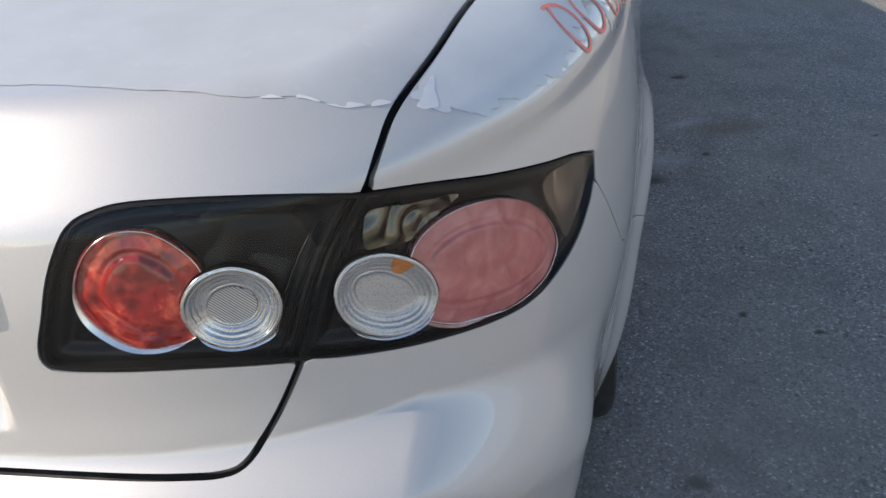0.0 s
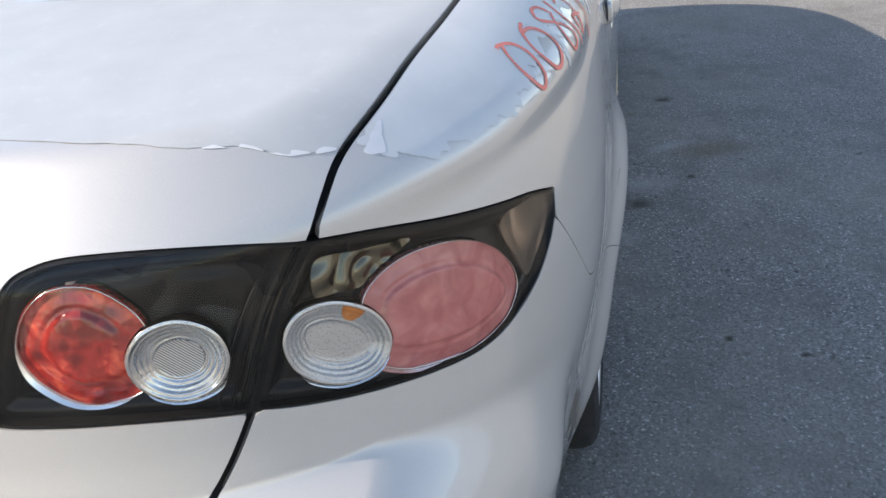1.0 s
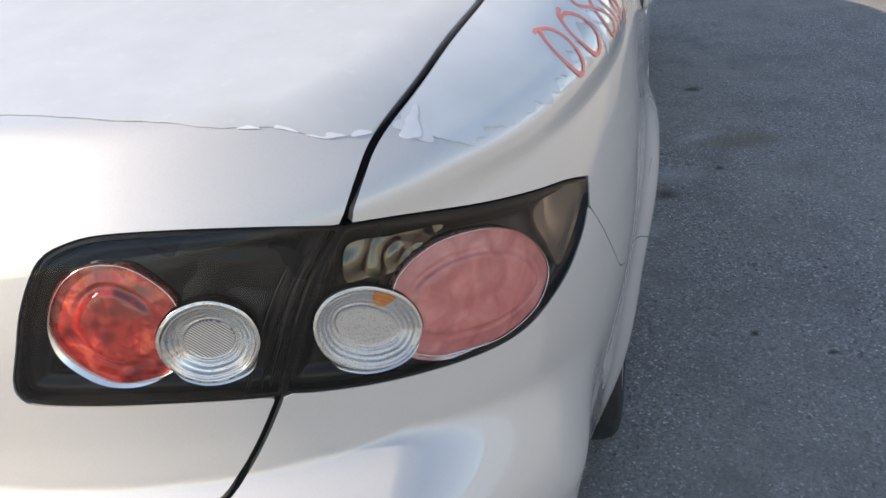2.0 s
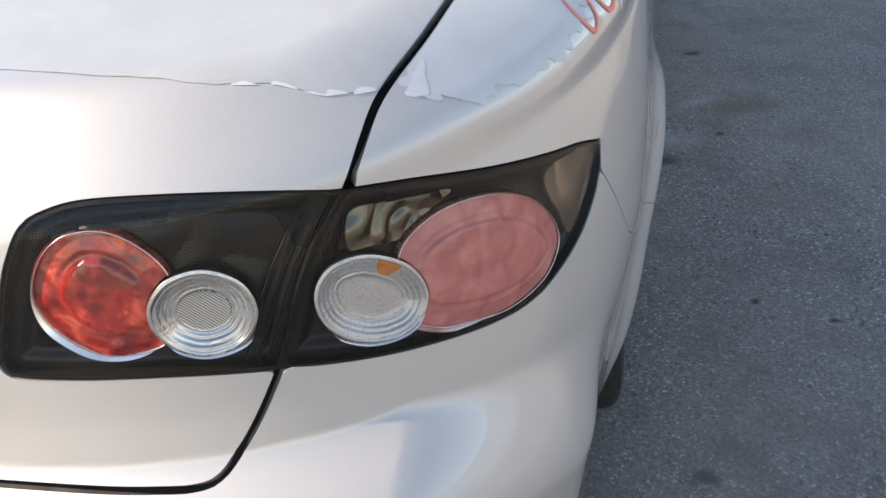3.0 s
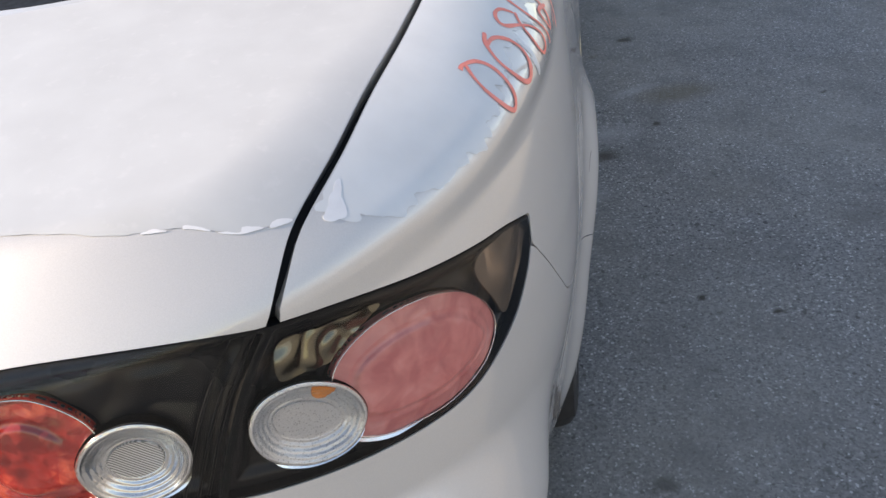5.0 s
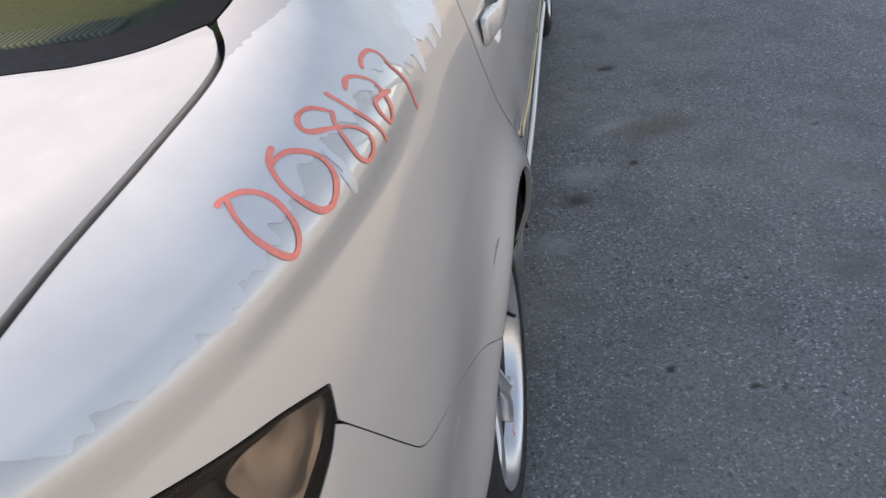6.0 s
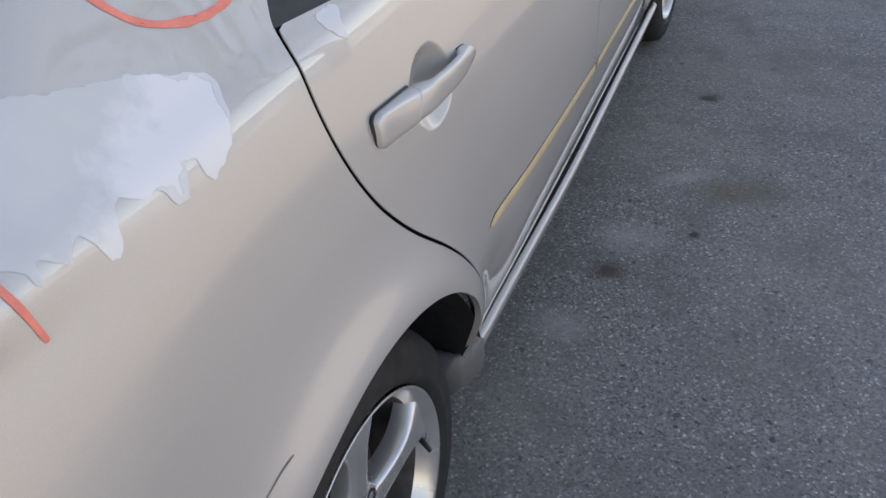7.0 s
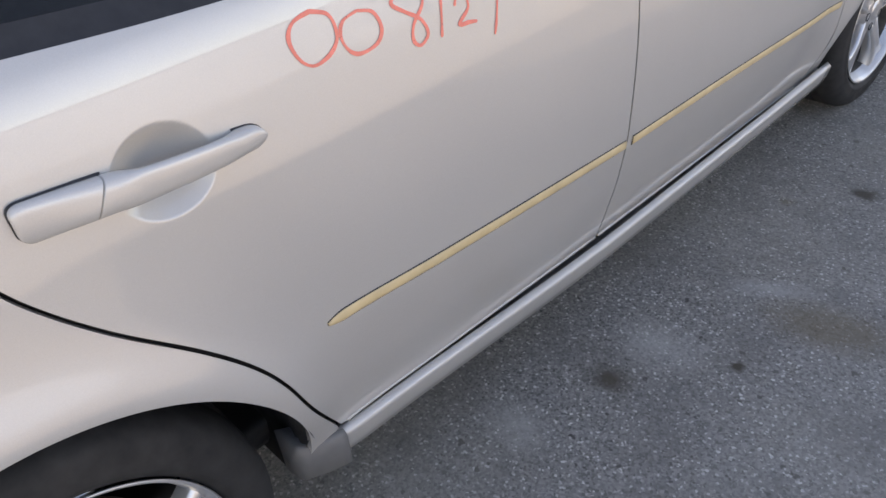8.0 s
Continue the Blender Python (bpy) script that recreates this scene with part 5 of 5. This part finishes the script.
stroke([(0.668, -0.02, 1.21), (0.700, -0.045, 1.17), (0.728, -0.030, 1.145), (0.738, 0.000, 1.135), (0.728, 0.020, 1.145), (0.705, 0.018, 1.17)], quarters[0], 0.0085, "red marker stroke")
stroke([(0.690, 0.045, 1.195), (0.715, 0.050, 1.165), (0.740, 0.052, 1.138)], quarters[0], 0.0085, "red marker stroke")

# a scratch on the wheel arch
scratch = stroke([(0.883, -0.155, 0.725), (0.882, -0.178, 0.722), (0.880, -0.205, 0.714)], quarters[0], 0.0016, "thin dark scratch")
scratch.name = scratch.data.name = "scratch"
scratch.data.materials[0] = PLASTIC

# ---- trees beside the yard ----
def tree(x, y, height, spread, seed):
    """A tapered trunk, forking limbs, and a loose crown of small leaves."""
    rnd = random.Random(seed)
    thing = tagged(new("tree"), "tall olive-green tree with a loose crown beside the yard", "tree", "trees by the yard")
    thing.matrix_basis = pose(x, y, 0)

    def limb_mesh(points, radii, n=8):
        bm = bmesh.new()
        rings = []
        for k, (q, r) in enumerate(zip(points, radii)):
            ahead = (points[min(k + 1, len(points) - 1)] - points[max(k - 1, 0)]).normalized()
            u = ahead.orthogonal().normalized()
            v = ahead.cross(u)
            rings.append([bm.verts.new(q + (u * math.cos(2 * math.pi * j / n) + v * math.sin(2 * math.pi * j / n)) * r) for j in range(n)])
        for a, b in zip(rings, rings[1:]):
            for j in range(n):
                bm.faces.new((a[j], a[(j + 1) % n], b[(j + 1) % n], b[j]))
        bm.faces.new(rings[-1])
        bm.faces.new(rings[0][::-1])
        return bm

    stem = [Vector((0.12 * math.sin(k * 0.8 + seed), 0.1 * math.cos(k * 0.6), height * 0.62 * k / 9)) for k in range(10)]
    part("trunk", limb_mesh(stem, [0.20 * (1 - 0.6 * k / 9) for k in range(10)], 12), BARK, thing)
    tips = []
    for k in range(9):
        start = stem[6 + k % 4]
        ang, rise = k * 2.4 + rnd.random(), 0.5 + 0.5 * rnd.random()
        way = Vector((math.cos(ang), math.sin(ang), rise)).normalized()
        size = spread * (0.7 + 0.4 * rnd.random())
        points = [start + way * size * u + Vector((0.1 * math.sin(5 * u + k), 0.1 * math.cos(4 * u + k), 0.35 * u * u)) for u in np.linspace(0, 1, 7)]
        part("limb", limb_mesh(points, [0.075 * (1 - 0.82 * u) for u in np.linspace(0, 1, 7)]), BARK, thing)
        tips += points[2:]
    tips += stem[6:]
    verts, faces = [], []
    for q in tips:
        for _ in range(5):
            c = q + Vector((rnd.gauss(0, 0.55), rnd.gauss(0, 0.55), rnd.gauss(0.1, 0.45)))
            for _ in range(20):
                at = c + Vector((rnd.gauss(0, 0.26), rnd.gauss(0, 0.26), rnd.gauss(0, 0.2)))
                u = Vector((rnd.gauss(0, 1), rnd.gauss(0, 1), rnd.gauss(0, 0.6))).normalized()
                w = u.orthogonal().normalized() * 0.045
                u = u * 0.085
                k = len(verts)
                verts += [at - u, at + w, at + u, at - w]
                faces.append((k, k + 1, k + 2, k + 3))
    mesh_object("crown", verts, faces, LEAF, thing)
    return thing


tree(7.8, 8.7, 13.0, 3.8, 8)
tree(6.3, 12.0, 12.0, 3.4, 5)


# ---- walls added out of view: the paint mirrors them, not the bright horizon ----
def added_wall(x, y0, y1, height, turn=0):
    thing = tagged(new("wall_added"), "plain pale grey wall with a coping, added unseen for reflections", "wall", kind="structure")
    thing.matrix_basis = pose(0, 0, 0, 0, 0, turn) @ pose(x, (y0 + y1) / 2, 0)
    part("plaster_face", box_bm((0.24, y1 - y0, height), 0.01), PLASTER, thing, "", pose(0, 0, height / 2))
    part("coping", box_bm((0.32, y1 - y0 + 0.08, 0.07), 0.015), PLASTER, thing, "", pose(0, 0, height + 0.035))


added_wall(14.5, -18.0, 34.0, 2.6)
added_wall(26.0, -14.4, 20.0, 2.6, 90)
